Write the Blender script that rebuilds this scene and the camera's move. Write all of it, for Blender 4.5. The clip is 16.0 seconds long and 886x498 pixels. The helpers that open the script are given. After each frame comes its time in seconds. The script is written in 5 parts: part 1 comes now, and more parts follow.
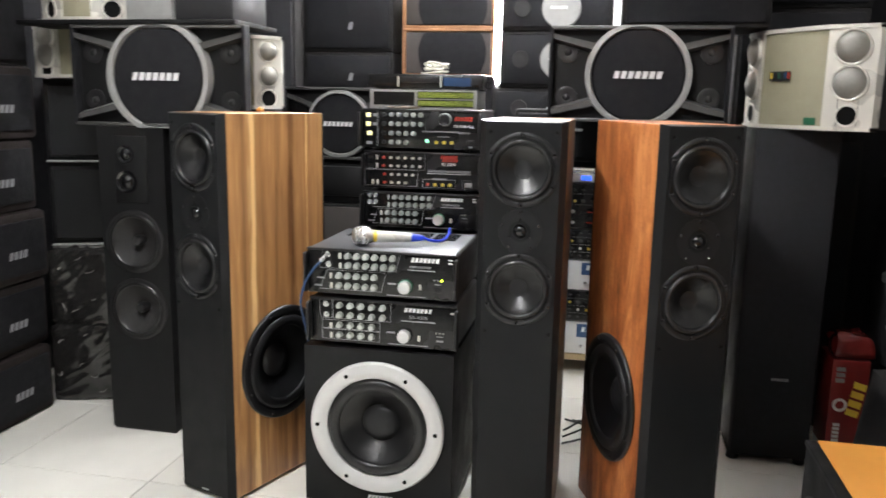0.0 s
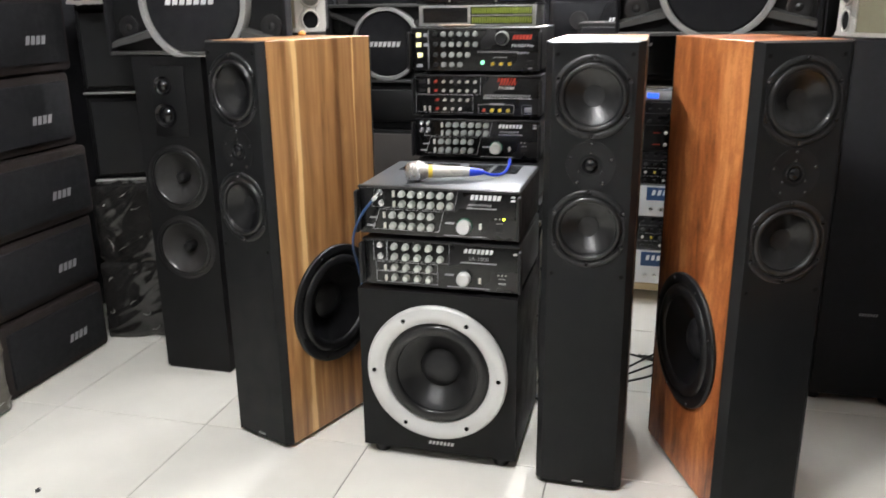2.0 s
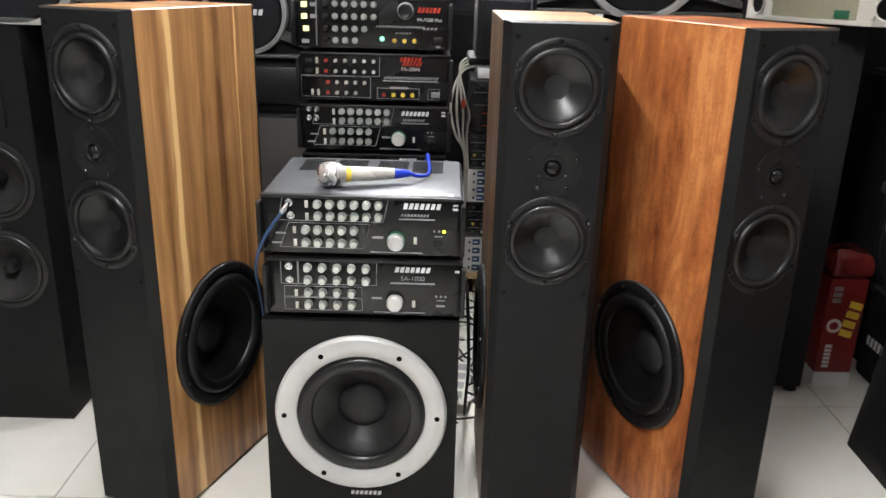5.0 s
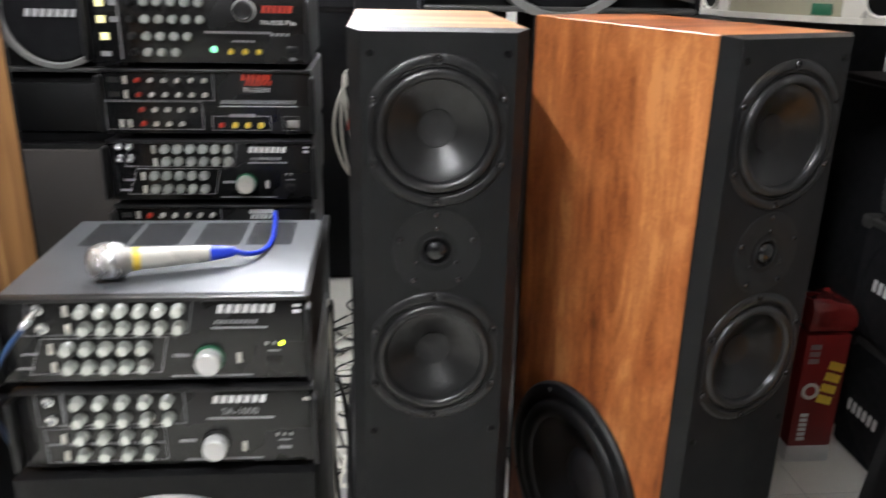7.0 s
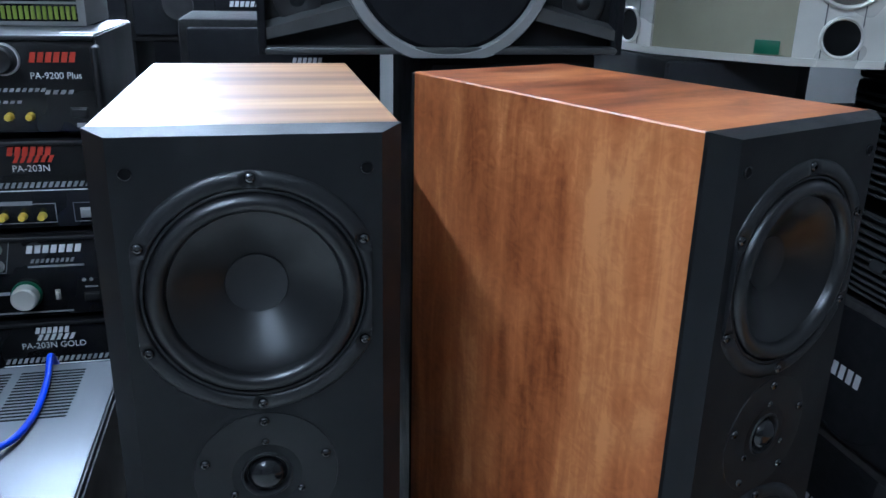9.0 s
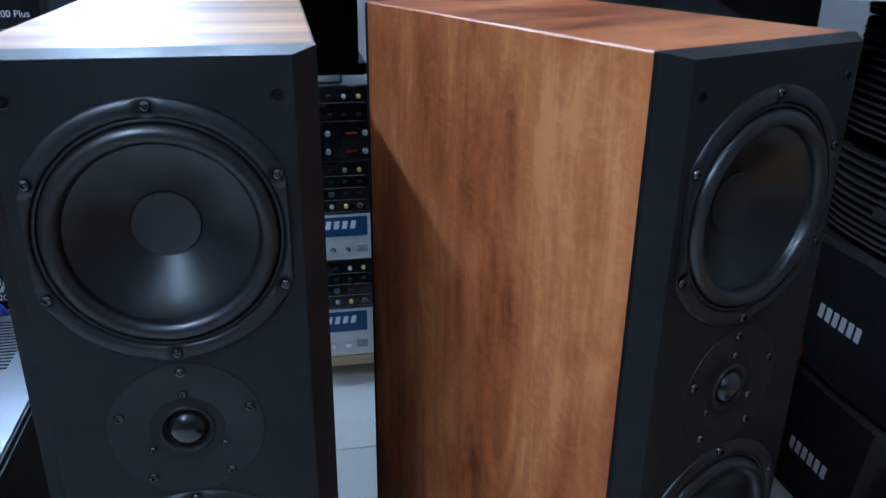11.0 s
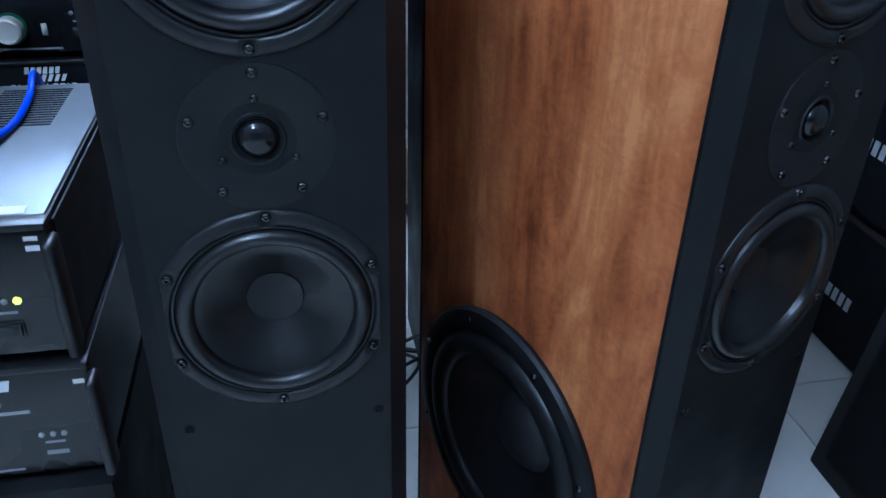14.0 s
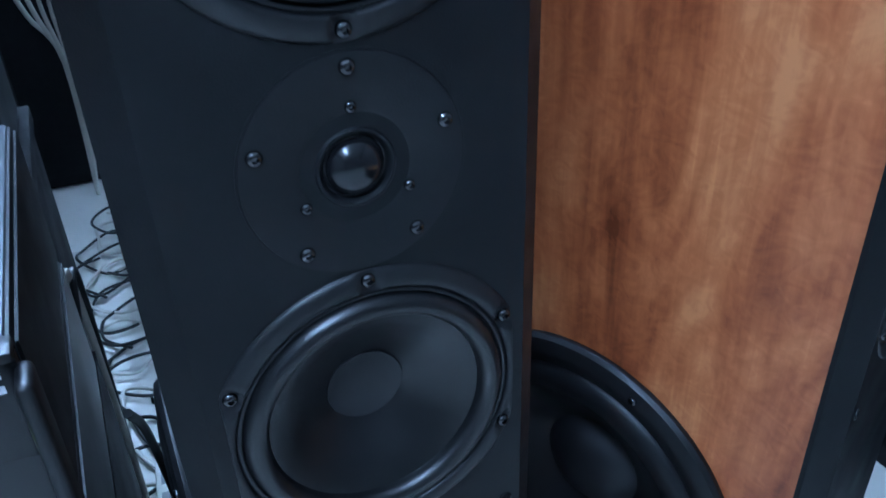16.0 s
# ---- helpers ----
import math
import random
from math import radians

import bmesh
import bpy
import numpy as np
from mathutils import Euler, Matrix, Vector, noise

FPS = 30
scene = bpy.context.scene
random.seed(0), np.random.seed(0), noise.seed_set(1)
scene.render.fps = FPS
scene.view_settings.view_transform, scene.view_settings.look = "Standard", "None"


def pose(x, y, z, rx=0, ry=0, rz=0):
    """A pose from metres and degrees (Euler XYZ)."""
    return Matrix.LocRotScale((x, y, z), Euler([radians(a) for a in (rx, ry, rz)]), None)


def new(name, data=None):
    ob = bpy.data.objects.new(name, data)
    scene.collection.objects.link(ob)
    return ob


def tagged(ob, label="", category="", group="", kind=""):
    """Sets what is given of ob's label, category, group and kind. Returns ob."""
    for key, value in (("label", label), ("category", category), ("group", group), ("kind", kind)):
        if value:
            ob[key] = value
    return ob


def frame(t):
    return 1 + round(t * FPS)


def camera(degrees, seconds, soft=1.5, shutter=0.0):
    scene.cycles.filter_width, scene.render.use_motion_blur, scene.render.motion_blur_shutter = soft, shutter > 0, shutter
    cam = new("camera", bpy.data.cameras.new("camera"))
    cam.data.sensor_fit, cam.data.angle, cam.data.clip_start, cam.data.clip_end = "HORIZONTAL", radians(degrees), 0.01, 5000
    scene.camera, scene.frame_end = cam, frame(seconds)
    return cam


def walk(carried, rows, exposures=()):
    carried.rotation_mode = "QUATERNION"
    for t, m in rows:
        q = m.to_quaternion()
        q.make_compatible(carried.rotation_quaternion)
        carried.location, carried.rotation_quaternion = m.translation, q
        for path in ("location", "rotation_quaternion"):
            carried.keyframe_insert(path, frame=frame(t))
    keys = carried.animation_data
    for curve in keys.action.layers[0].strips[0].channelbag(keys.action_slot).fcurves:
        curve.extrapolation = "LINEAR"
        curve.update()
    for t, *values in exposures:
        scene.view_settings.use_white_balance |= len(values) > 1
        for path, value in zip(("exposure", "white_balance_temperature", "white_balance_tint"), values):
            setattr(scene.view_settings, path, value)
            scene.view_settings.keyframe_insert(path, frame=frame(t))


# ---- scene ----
cam = camera(58.3, 16.0, 1.5, 0.5)
METRES, EYE, TILT, LEAN, TURN = 2.40, 1.211, 0.0, 0.0, 11.4
ROWS = [
    (0.0, 0.0, 0.0, 0.0, 0.2, -10.53, -1.08),
    (0.5, 0.0036, 0.0198, 0.0072, -2.8, -11.8, 0.92),
    (1.0, -0.0031, 0.0346, 0.0078, -0.82, -13.54, 1.35),
    (1.5, -0.0078, 0.0563, 0.0122, 0.93, -15.6, 1.66),
    (2.0, -0.0168, 0.073, 0.0125, 3.22, -16.85, 0.69),
    (2.5, -0.0404, 0.0814, 0.02, 3.32, -19.86, -0.12),
    (3.0, -0.0562, 0.0817, 0.0447, -3.46, -20.11, -3.6),
    (3.5, -0.0961, 0.0852, 0.0499, -9.11, -17.58, -3.62),
    (6.0, -0.1161, 0.3675, -0.0022, -11.6, -20.21, -0.61),
    (6.5, -0.0779, 0.415, 0.0041, -12.57, -20.24, 0.1),
    (7.0, -0.0292, 0.4552, 0.0112, -15.86, -19.58, -1.11),
    (7.5, -0.0002, 0.5023, 0.0182, -21.29, -18.94, -1.16),
    (8.0, 0.0175, 0.5692, 0.0273, -24.43, -18.48, -1.51),
    (10.5, 0.072, 0.6283, 0.0198, -22.47, -21.5, -0.7),
    (11.0, 0.0753, 0.6257, 0.0139, -22.61, -22.29, -0.59),
    (11.5, 0.0741, 0.6261, 0.0028, -22.19, -23.29, -0.57),
    (12.0, 0.0694, 0.6254, -0.0074, -21.82, -24.53, -0.56),
    (12.5, 0.0604, 0.6208, -0.0184, -21.86, -26.21, -1.13),
    (13.0, 0.0437, 0.6142, -0.0299, -22.94, -27.71, -1.1),
    (13.5, 0.0451, 0.6165, -0.0376, -24.06, -29.25, -0.9),
    (14.0, 0.048, 0.622, -0.0423, -22.13, -30.23, -1.3),
    (14.5, 0.0363, 0.648, -0.0424, -23.37, -29.13, -0.35),
    (15.0, 0.024, 0.6829, -0.0489, -30.14, -30.4, -0.54),
    (15.5, 0.0137, 0.7151, -0.059, -34.03, -29.54, 1.07),
    (16.0, 0.0117, 0.7252, -0.0694, -36.61, -31.01, 1.94),
]

EXPOSURES = [(0.0, 0.21, 6750, 13), (1.5, 0.19, 6750, 13), (2.5, 0.07, 6750, 13), (3.5, 0.10, 6750, 13), (6.0, 0.06, 6750, 13), (7.0, 0.0, 6600, 13), (7.6, -0.25, 5800, 10), (8.0, -0.46, 5250, 8), (10.5, -0.78, 4750, 6), (11.0, -0.80, 4600, 6), (11.5, -0.84, 4550, 6), (12.0, -0.46, 4520, 7), (13.0, -0.55, 4450, 7), (14.0, -0.64, 4400, 7), (14.5, -0.54, 4400, 7), (15.0, -0.60, 4350, 7), (15.5, -0.46, 4250, 6), (16.0, -0.48, 4200, 6)]
walk(cam, [(t, pose(0, 0, EYE, TILT, LEAN, TURN) @ pose(METRES * x, METRES * y, METRES * z, 90 + pitch, roll, yaw)) for t, x, y, z, yaw, pitch, roll in ROWS], EXPOSURES)

# ---- world: dim indoor surroundings, the tubes do the lighting ----
world = bpy.data.worlds.new("world")
scene.world = world
world.use_nodes = True
world.node_tree.nodes["Background"].inputs[0].default_value = (0.9, 0.95, 1.0, 1)
world.node_tree.nodes["Background"].inputs[1].default_value = 0.02
TUBE_STRENGTH = 480.0


# ---- materials ----
def node(nt, kind, **ins):
    n = nt.nodes.new(kind)
    for k, v in ins.items():
        n.inputs[k.replace("_", " ")].default_value = v
    return n


def mat(name, color, rough=0.5, metal=0.0, vary=0.15, scale=40.0, bump=0.0, bump_scale=400.0, rough_vary=0.1, stretch=(1, 1, 1), coat=0.0, specular=0.5, per_piece=0.0):
    """A surface with two scales of colour variation, roughness variation and fine relief."""
    m = bpy.data.materials.new(name)
    m.use_nodes = True
    nt = m.node_tree
    b = nt.nodes["Principled BSDF"]
    b.inputs["Metallic"].default_value = metal
    b.inputs["Coat Weight"].default_value = coat
    b.inputs["Specular IOR Level"].default_value = specular
    tc = nt.nodes.new("ShaderNodeTexCoord")
    mp = nt.nodes.new("ShaderNodeMapping")
    mp.inputs["Scale"].default_value = stretch
    nt.links.new(tc.outputs["Object"], mp.inputs[0])
    n1 = node(nt, "ShaderNodeTexNoise", Scale=scale, Detail=6.0)
    n2 = node(nt, "ShaderNodeTexNoise", Scale=scale * 0.12, Detail=3.0)
    for n in (n1, n2):
        nt.links.new(mp.outputs[0], n.inputs["Vector"])
    mixf = nt.nodes.new("ShaderNodeMath")
    mixf.operation = "ADD"
    nt.links.new(n1.outputs[0], mixf.inputs[0])
    nt.links.new(n2.outputs[0], mixf.inputs[1])
    ramp = nt.nodes.new("ShaderNodeMapRange")
    ramp.inputs["From Min"].default_value, ramp.inputs["From Max"].default_value = 0.6, 1.4
    ramp.inputs["To Min"].default_value, ramp.inputs["To Max"].default_value = 1 - vary, 1 + vary
    nt.links.new(mixf.outputs[0], ramp.inputs[0])
    last = ramp.outputs[0]
    if per_piece:
        oi = nt.nodes.new("ShaderNodeObjectInfo")
        pr = nt.nodes.new("ShaderNodeMapRange")
        pr.inputs["To Min"].default_value, pr.inputs["To Max"].default_value = 1 - per_piece, 1 + per_piece
        nt.links.new(oi.outputs["Random"], pr.inputs[0])
        mu = nt.nodes.new("ShaderNodeMath")
        mu.operation = "MULTIPLY"
        nt.links.new(last, mu.inputs[0])
        nt.links.new(pr.outputs[0], mu.inputs[1])
        last = mu.outputs[0]
    sc = nt.nodes.new("ShaderNodeVectorMath")
    sc.operation = "SCALE"
    sc.inputs[0].default_value = color
    nt.links.new(last, sc.inputs["Scale"])
    nt.links.new(sc.outputs[0], b.inputs["Base Color"])
    rr = nt.nodes.new("ShaderNodeMapRange")
    rr.inputs["From Min"].default_value, rr.inputs["From Max"].default_value = 0.3, 0.7
    rr.inputs["To Min"].default_value, rr.inputs["To Max"].default_value = max(rough - rough_vary, 0.02), min(rough + rough_vary, 1)
    nt.links.new(n2.outputs[0], rr.inputs[0])
    nt.links.new(rr.outputs[0], b.inputs["Roughness"])
    if bump:
        n3 = node(nt, "ShaderNodeTexNoise", Scale=bump_scale, Detail=4.0)
        nt.links.new(mp.outputs[0], n3.inputs["Vector"])
        bp = nt.nodes.new("ShaderNodeBump")
        bp.inputs["Strength"].default_value = bump
        bp.inputs["Distance"].default_value = 0.002
        nt.links.new(n3.outputs[0], bp.inputs["Height"])
        nt.links.new(bp.outputs[0], b.inputs["Normal"])
    return m


def wood(name, stops, across, fine, rough, streak=0.35, coat=0.0, spread=0.26, figure=(0.03, 0.02, 0.05), along="z", ripple=0.0, streaks=()):
    """Veneer with bands across, stretched grain along one axis and small dark flecks."""
    m = bpy.data.materials.new(name)
    m.use_nodes = True
    nt = m.node_tree
    b = nt.nodes["Principled BSDF"]
    tc = nt.nodes.new("ShaderNodeTexCoord")

    def noise_at(sx, sz, detail, seed, distort=0.0):
        mp = nt.nodes.new("ShaderNodeMapping")
        mp.inputs["Scale"].default_value = (sx, sx, sz) if along == "z" else (sz, sx, sx)
        mp.inputs["Location"].default_value = (seed, seed * 1.7, seed * 0.3)
        nt.links.new(tc.outputs["Object"], mp.inputs[0])
        n = node(nt, "ShaderNodeTexNoise", Scale=1.0, Detail=detail, Distortion=distort)
        nt.links.new(mp.outputs[0], n.inputs["Vector"])
        return n.outputs[0]

    band = noise_at(across, across * figure[0], 2.0, 3.1)
    grain = noise_at(fine, fine * figure[1], 5.0, 7.7, 0.6)
    fleck = noise_at(fine * 0.35, fine * figure[2], 4.0, 1.3, 1.2)
    acc = nt.nodes.new("ShaderNodeMath")
    acc.operation = "MULTIPLY_ADD"
    nt.links.new(grain, acc.inputs[0])
    acc.inputs[1].default_value = streak * 0.5
    nt.links.new(band, acc.inputs[2])
    acc2 = nt.nodes.new("ShaderNodeMath")
    acc2.operation = "MULTIPLY_ADD"
    nt.links.new(fleck, acc2.inputs[0])
    acc2.inputs[1].default_value = streak
    nt.links.new(acc.outputs[0], acc2.inputs[2])
    mr = nt.nodes.new("ShaderNodeMapRange")
    mid = 0.5 + streak * 0.75 + ripple
    if ripple:
        # broad mottled clouds, short curls and hair-fine dark pores along the grain
        for sx, sz, seed, distort, weight in ((15, 4.5, 4.4, 2.6, 1.15), (40, 52, 2.6, 2.4, 0.50), (130, 4, 9.2, 1.0, 0.35)):
            more = nt.nodes.new("ShaderNodeMath")
            more.operation = "MULTIPLY_ADD"
            nt.links.new(noise_at(sx, sz, 4.0, seed, distort), more.inputs[0])
            more.inputs[1].default_value = ripple * weight
            nt.links.new(acc2.outputs[0], more.inputs[2])
            acc2 = more
    mr.inputs["From Min"].default_value, mr.inputs["From Max"].default_value = mid - spread, mid + spread
    nt.links.new(acc2.outputs[0], mr.inputs[0])
    shade = mr.outputs[0]
    if streaks:
        # narrow sapwood and heartwood streaks running up the panel, wandering a little
        def sum_node(kind, a, b):
            m2 = nt.nodes.new("ShaderNodeMath")
            m2.operation = kind
            for k, q in enumerate((a, b)):
                if isinstance(q, (int, float)):
                    m2.inputs[k].default_value = q
                else:
                    nt.links.new(q, m2.inputs[k])
            return m2.outputs[0]

        mr.clamp = False
        sep = nt.nodes.new("ShaderNodeSeparateXYZ")
        nt.links.new(tc.outputs["Object"], sep.inputs[0])
        sway = sum_node("MULTIPLY", sum_node("SUBTRACT", noise_at(3.0, 2.6, 3.0, 5.2), 0.5), 0.022)
        across_y = sum_node("ADD", sep.outputs["Y"], sway)
        for place, width, gain in streaks:
            off = sum_node("DIVIDE", sum_node("SUBTRACT", across_y, place), width)
            bell = sum_node("EXPONENT", sum_node("MULTIPLY", sum_node("MULTIPLY", off, off), -1.0), 0.0)
            shade = sum_node("ADD", shade, sum_node("MULTIPLY", bell, gain))
    cr = nt.nodes.new("ShaderNodeValToRGB")
    el = cr.color_ramp.elements
    while len(el) < len(stops):
        el.new(0.5)
    for e, (p, c) in zip(el, stops):
        e.position, e.color = p, (*c, 1)
    nt.links.new(shade, cr.inputs[0])
    nt.links.new(cr.outputs[0], b.inputs["Base Color"])
    b.inputs["Roughness"].default_value = rough
    b.inputs["Coat Weight"].default_value = coat
    b.inputs["Coat Roughness"].default_value = 0.25
    bp = nt.nodes.new("ShaderNodeBump")
    bp.inputs["Strength"].default_value, bp.inputs["Distance"].default_value = 0.12, 0.001
    nt.links.new(grain, bp.inputs["Height"])
    nt.links.new(bp.outputs[0], b.inputs["Normal"])
    return m


def glow(name, color, strength):
    m = bpy.data.materials.new(name)
    m.use_nodes = True
    b = m.node_tree.nodes["Principled BSDF"]
    b.inputs["Base Color"].default_value = (*color, 1)
    b.inputs["Emission Color"].default_value = (*color, 1)
    b.inputs["Emission Strength"].default_value = strength
    return m


M_TILE = mat("cream_floor_tile", (0.84, 0.82, 0.755), 0.16, vary=0.05, scale=9, rough_vary=0.07, per_piece=0.03)
M_GROUT = mat("tile_grout", (0.36, 0.34, 0.30), 0.8, vary=0.2)
# grey stands in for dark stock, so south and side walls bounce less light
M_DIMWALL = mat("low_bounce_wall_grey", (0.25, 0.245, 0.24), 0.8, vary=0.08, scale=8, bump=0.1)
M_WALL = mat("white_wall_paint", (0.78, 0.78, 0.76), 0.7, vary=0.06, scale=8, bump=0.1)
M_CEIL = mat("white_ceiling", (0.82, 0.82, 0.81), 0.8, vary=0.03, scale=5)
M_BAFFLE = mat("satin_black_baffle", (0.0065, 0.0068, 0.0075), 0.52, specular=0.22, vary=0.12, scale=120, bump=0.12, bump_scale=900)
M_CAB = mat("black_vinyl_cabinet", (0.0055, 0.0055, 0.006), 0.55, specular=0.22, vary=0.2, scale=90, bump=0.2, bump_scale=700)
M_CARPET = mat("charcoal_carpet_box", (0.019, 0.018, 0.018), 0.95, specular=0.2, vary=0.35, scale=160, bump=0.8, bump_scale=900)
M_BROWN = mat("dark_brown_carpet_box", (0.020, 0.015, 0.014), 0.9, specular=0.25, vary=0.3, scale=150, bump=0.7, bump_scale=800)
M_CLOTH = mat("black_grille_cloth", (0.009, 0.009, 0.011), 0.85, specular=0.25, vary=0.25, scale=300, bump=0.6, bump_scale=1800)
M_GREYCLOTH = mat("grey_grille_cloth", (0.068, 0.060, 0.056), 0.9, vary=0.15, scale=300, bump=0.6, bump_scale=1500)
M_CONE = mat("black_polypropylene_cone", (0.0042, 0.0042, 0.0048), 0.33, vary=0.15, scale=60, rough_vary=0.05)
M_RUBBER = mat("black_rubber_surround", (0.007, 0.007, 0.0075), 0.33, vary=0.15, scale=80, rough_vary=0.05)
M_CAP = mat("matte_dust_cap", (0.0095, 0.0095, 0.0108), 0.5, vary=0.15, scale=200, bump=0.2, bump_scale=1500)
M_FLANGE = mat("moulded_black_flange", (0.0078, 0.0080, 0.0088), 0.40, specular=0.42, vary=0.12, scale=90, bump=0.08, bump_scale=1200, rough_vary=0.06)
M_PLATE = mat("satin_black_plate", (0.0072, 0.0075, 0.0082), 0.46, specular=0.30, vary=0.12, scale=120, bump=0.1, bump_scale=900)
M_RIM = mat("dull_black_rubber_rim", (0.0062, 0.0062, 0.0068), 0.42, specular=0.32, vary=0.2, scale=70, rough_vary=0.08)
M_PAPER = mat("dark_paper_cone", (0.022, 0.021, 0.021), 0.7, specular=0.3, vary=0.2, scale=90, bump=0.3)
M_DOME = mat("silk_dome", (0.008, 0.008, 0.009), 0.2, vary=0.1)
M_SCREW = mat("black_screw_steel", (0.115, 0.115, 0.12), 0.18, metal=1.0, vary=0.2)
M_HOLE = mat("deep_black_plastic", (0.003, 0.003, 0.003), 0.75, specular=0.08)
M_PLASTIC = mat("black_abs_plastic", (0.007, 0.007, 0.0075), 0.42, vary=0.15, scale=60)
M_PANEL = mat("black_amplifier_panel", (0.007, 0.007, 0.0075), 0.26, vary=0.15, scale=50)
M_STEEL = mat("grey_painted_steel", (0.128, 0.134, 0.146), 0.46, metal=0.6, vary=0.08, scale=20, bump=0.05)
M_BLACKSTEEL = mat("black_painted_steel", (0.022, 0.022, 0.024), 0.4, vary=0.15, scale=40)
M_CHROME = mat("bright_chrome", (0.90, 0.91, 0.92), 0.22, metal=1.0, vary=0.06)
M_KNOB = mat("satin_chrome_knob", (0.70, 0.73, 0.69), 0.24, metal=0.6, vary=0.05)
M_SPECKLE = mat("speckled_charcoal_cloth", (0.014, 0.0142, 0.0165), 0.85, specular=0.3, vary=0.7, scale=420, bump=0.6, bump_scale=900)
M_SILVER = mat("silver_painted_plastic", (0.66, 0.64, 0.58), 0.32, metal=0.25, vary=0.07, scale=25)
M_RING = mat("satin_silver_ring", (0.66, 0.66, 0.65), 0.36, metal=0.25, vary=0.05, scale=25)
M_COVER = mat("silver_mesh_cover", (0.24, 0.23, 0.205), 0.42, metal=0.3, vary=0.12, scale=120, bump=0.6, bump_scale=900)
M_TRIM = mat("dark_grey_trim", (0.060, 0.060, 0.058), 0.45, vary=0.15, scale=30)
M_GUNMETAL = mat("grey_plastic_trim", (0.30, 0.30, 0.29), 0.38, vary=0.12, scale=30)
M_BEIGE = mat("beige_metal_grille", (0.30, 0.28, 0.19), 0.5, vary=0.08, scale=30, bump=0.7, bump_scale=900)
M_WHITE = mat("white_print", (0.75, 0.75, 0.75), 0.5, vary=0.04)
M_GREYPRINT = mat("grey_print", (0.28, 0.28, 0.29), 0.5, vary=0.1)
M_RED = mat("red_print", (0.48, 0.035, 0.015), 0.45, vary=0.15)
M_YELLOW = mat("yellow_plastic", (0.85, 0.62, 0.08), 0.4, vary=0.1)
M_BLUE = mat("blue_cable_rubber", (0.012, 0.05, 0.62), 0.35, vary=0.1)
M_CABLEBLUE = mat("dull_blue_cable", (0.014, 0.05, 0.13), 0.4, vary=0.1)
M_CABLEBLACK = mat("black_cable", (0.012, 0.012, 0.012), 0.45, vary=0.1)
M_CABLEWHITE = mat("off_white_cable", (0.68, 0.66, 0.58), 0.45, vary=0.1)
M_GREEN = mat("green_ring", (0.015, 0.10, 0.05), 0.35, vary=0.1)
M_ORANGE = mat("orange_painted_board", (0.60, 0.25, 0.045), 0.45, vary=0.06, scale=25)
WALNUT = [(0.0, (0.082, 0.032, 0.011)), (0.25, (0.20, 0.086, 0.031)), (0.5, (0.335, 0.158, 0.060)), (0.75, (0.46, 0.240, 0.096)), (1.0, (0.78, 0.51, 0.235))]
SMOKED = [(p, (r * 0.34, g * 0.33, b * 0.34)) for p, (r, g, b) in WALNUT]
HEART = ((0.030, 0.016, 0.16), (0.082, 0.013, -0.24), (0.117, 0.0070, 0.75), (0.150, 0.020, 0.10), (0.205, 0.010, 0.16), (0.238, 0.008, -0.14), (0.285, 0.014, -0.22), (0.354, 0.0038, 0.55), (0.395, 0.020, 0.05))
CHERRY = [(0.0, (0.135, 0.031, 0.009)), (0.25, (0.275, 0.076, 0.022)), (0.5, (0.405, 0.123, 0.037)), (0.75, (0.52, 0.182, 0.058)), (1.0, (0.66, 0.275, 0.100))]
M_WALNUT = wood("striped_walnut_veneer", WALNUT, 20.0, 95.0, 0.36, 0.55, spread=0.36, figure=(0.012, 0.010, 0.035), streaks=HEART)
M_SMOKED = wood("dark_smoked_walnut_veneer", SMOKED, 20.0, 95.0, 0.40, 0.55, spread=0.36, figure=(0.012, 0.010, 0.035), streaks=HEART)
M_WALNUT_TOP = wood("striped_walnut_veneer_top", WALNUT, 12.0, 75.0, 0.40, 0.32, spread=0.20, figure=(0.010, 0.012, 0.03), along="x")
M_CHERRY = wood("orange_cherry_veneer", CHERRY, 9.0, 42.0, 0.36, 0.66, spread=0.29, figure=(0.09, 0.04, 0.12), ripple=0.56)
M_CHERRY_TOP = wood("orange_cherry_veneer_top", CHERRY, 9.0, 42.0, 0.34, 0.62, spread=0.31, figure=(0.10, 0.04, 0.13), along="x", ripple=0.46)
M_PLYWOOD = wood("light_wood_frame", [(0.0, (0.30, 0.13, 0.06)), (1.0, (0.52, 0.27, 0.13))], 12.0, 90.0, 0.5, 0.3)
M_SCUFF = mat("scuffed_grey_vinyl", (0.045, 0.043, 0.041), 0.6, vary=0.6, scale=60, bump=0.3, bump_scale=300)
M_BOARD = mat("cardboard_brown", (0.42, 0.31, 0.17), 0.8, vary=0.15, scale=25)
M_LED_G = glow("green_led", (0.3, 1.0, 0.6), 1.1)
M_LED_Y = glow("yellow_led", (0.8, 1.0, 0.05), 4.0)
M_BUTTON = glow("pale_lit_button", (1.0, 0.93, 0.50), 0.75)
M_LED_B = glow("blue_display", (0.03, 0.12, 1.0), 1.2)
M_VTUBE = glow("added_gap_tube", (0.95, 0.98, 1.0), 420.0)
M_TUBE = glow("lit_fluorescent_tube", (0.93, 0.97, 1.0), TUBE_STRENGTH)


# ---- building helpers ----
def thing(name, loc, rz, label, category, group=""):
    ob = new(name)
    ob.empty_display_size = 0.1
    ob.matrix_basis = pose(*loc, 0, 0, rz)
    return tagged(ob, label, category, group)


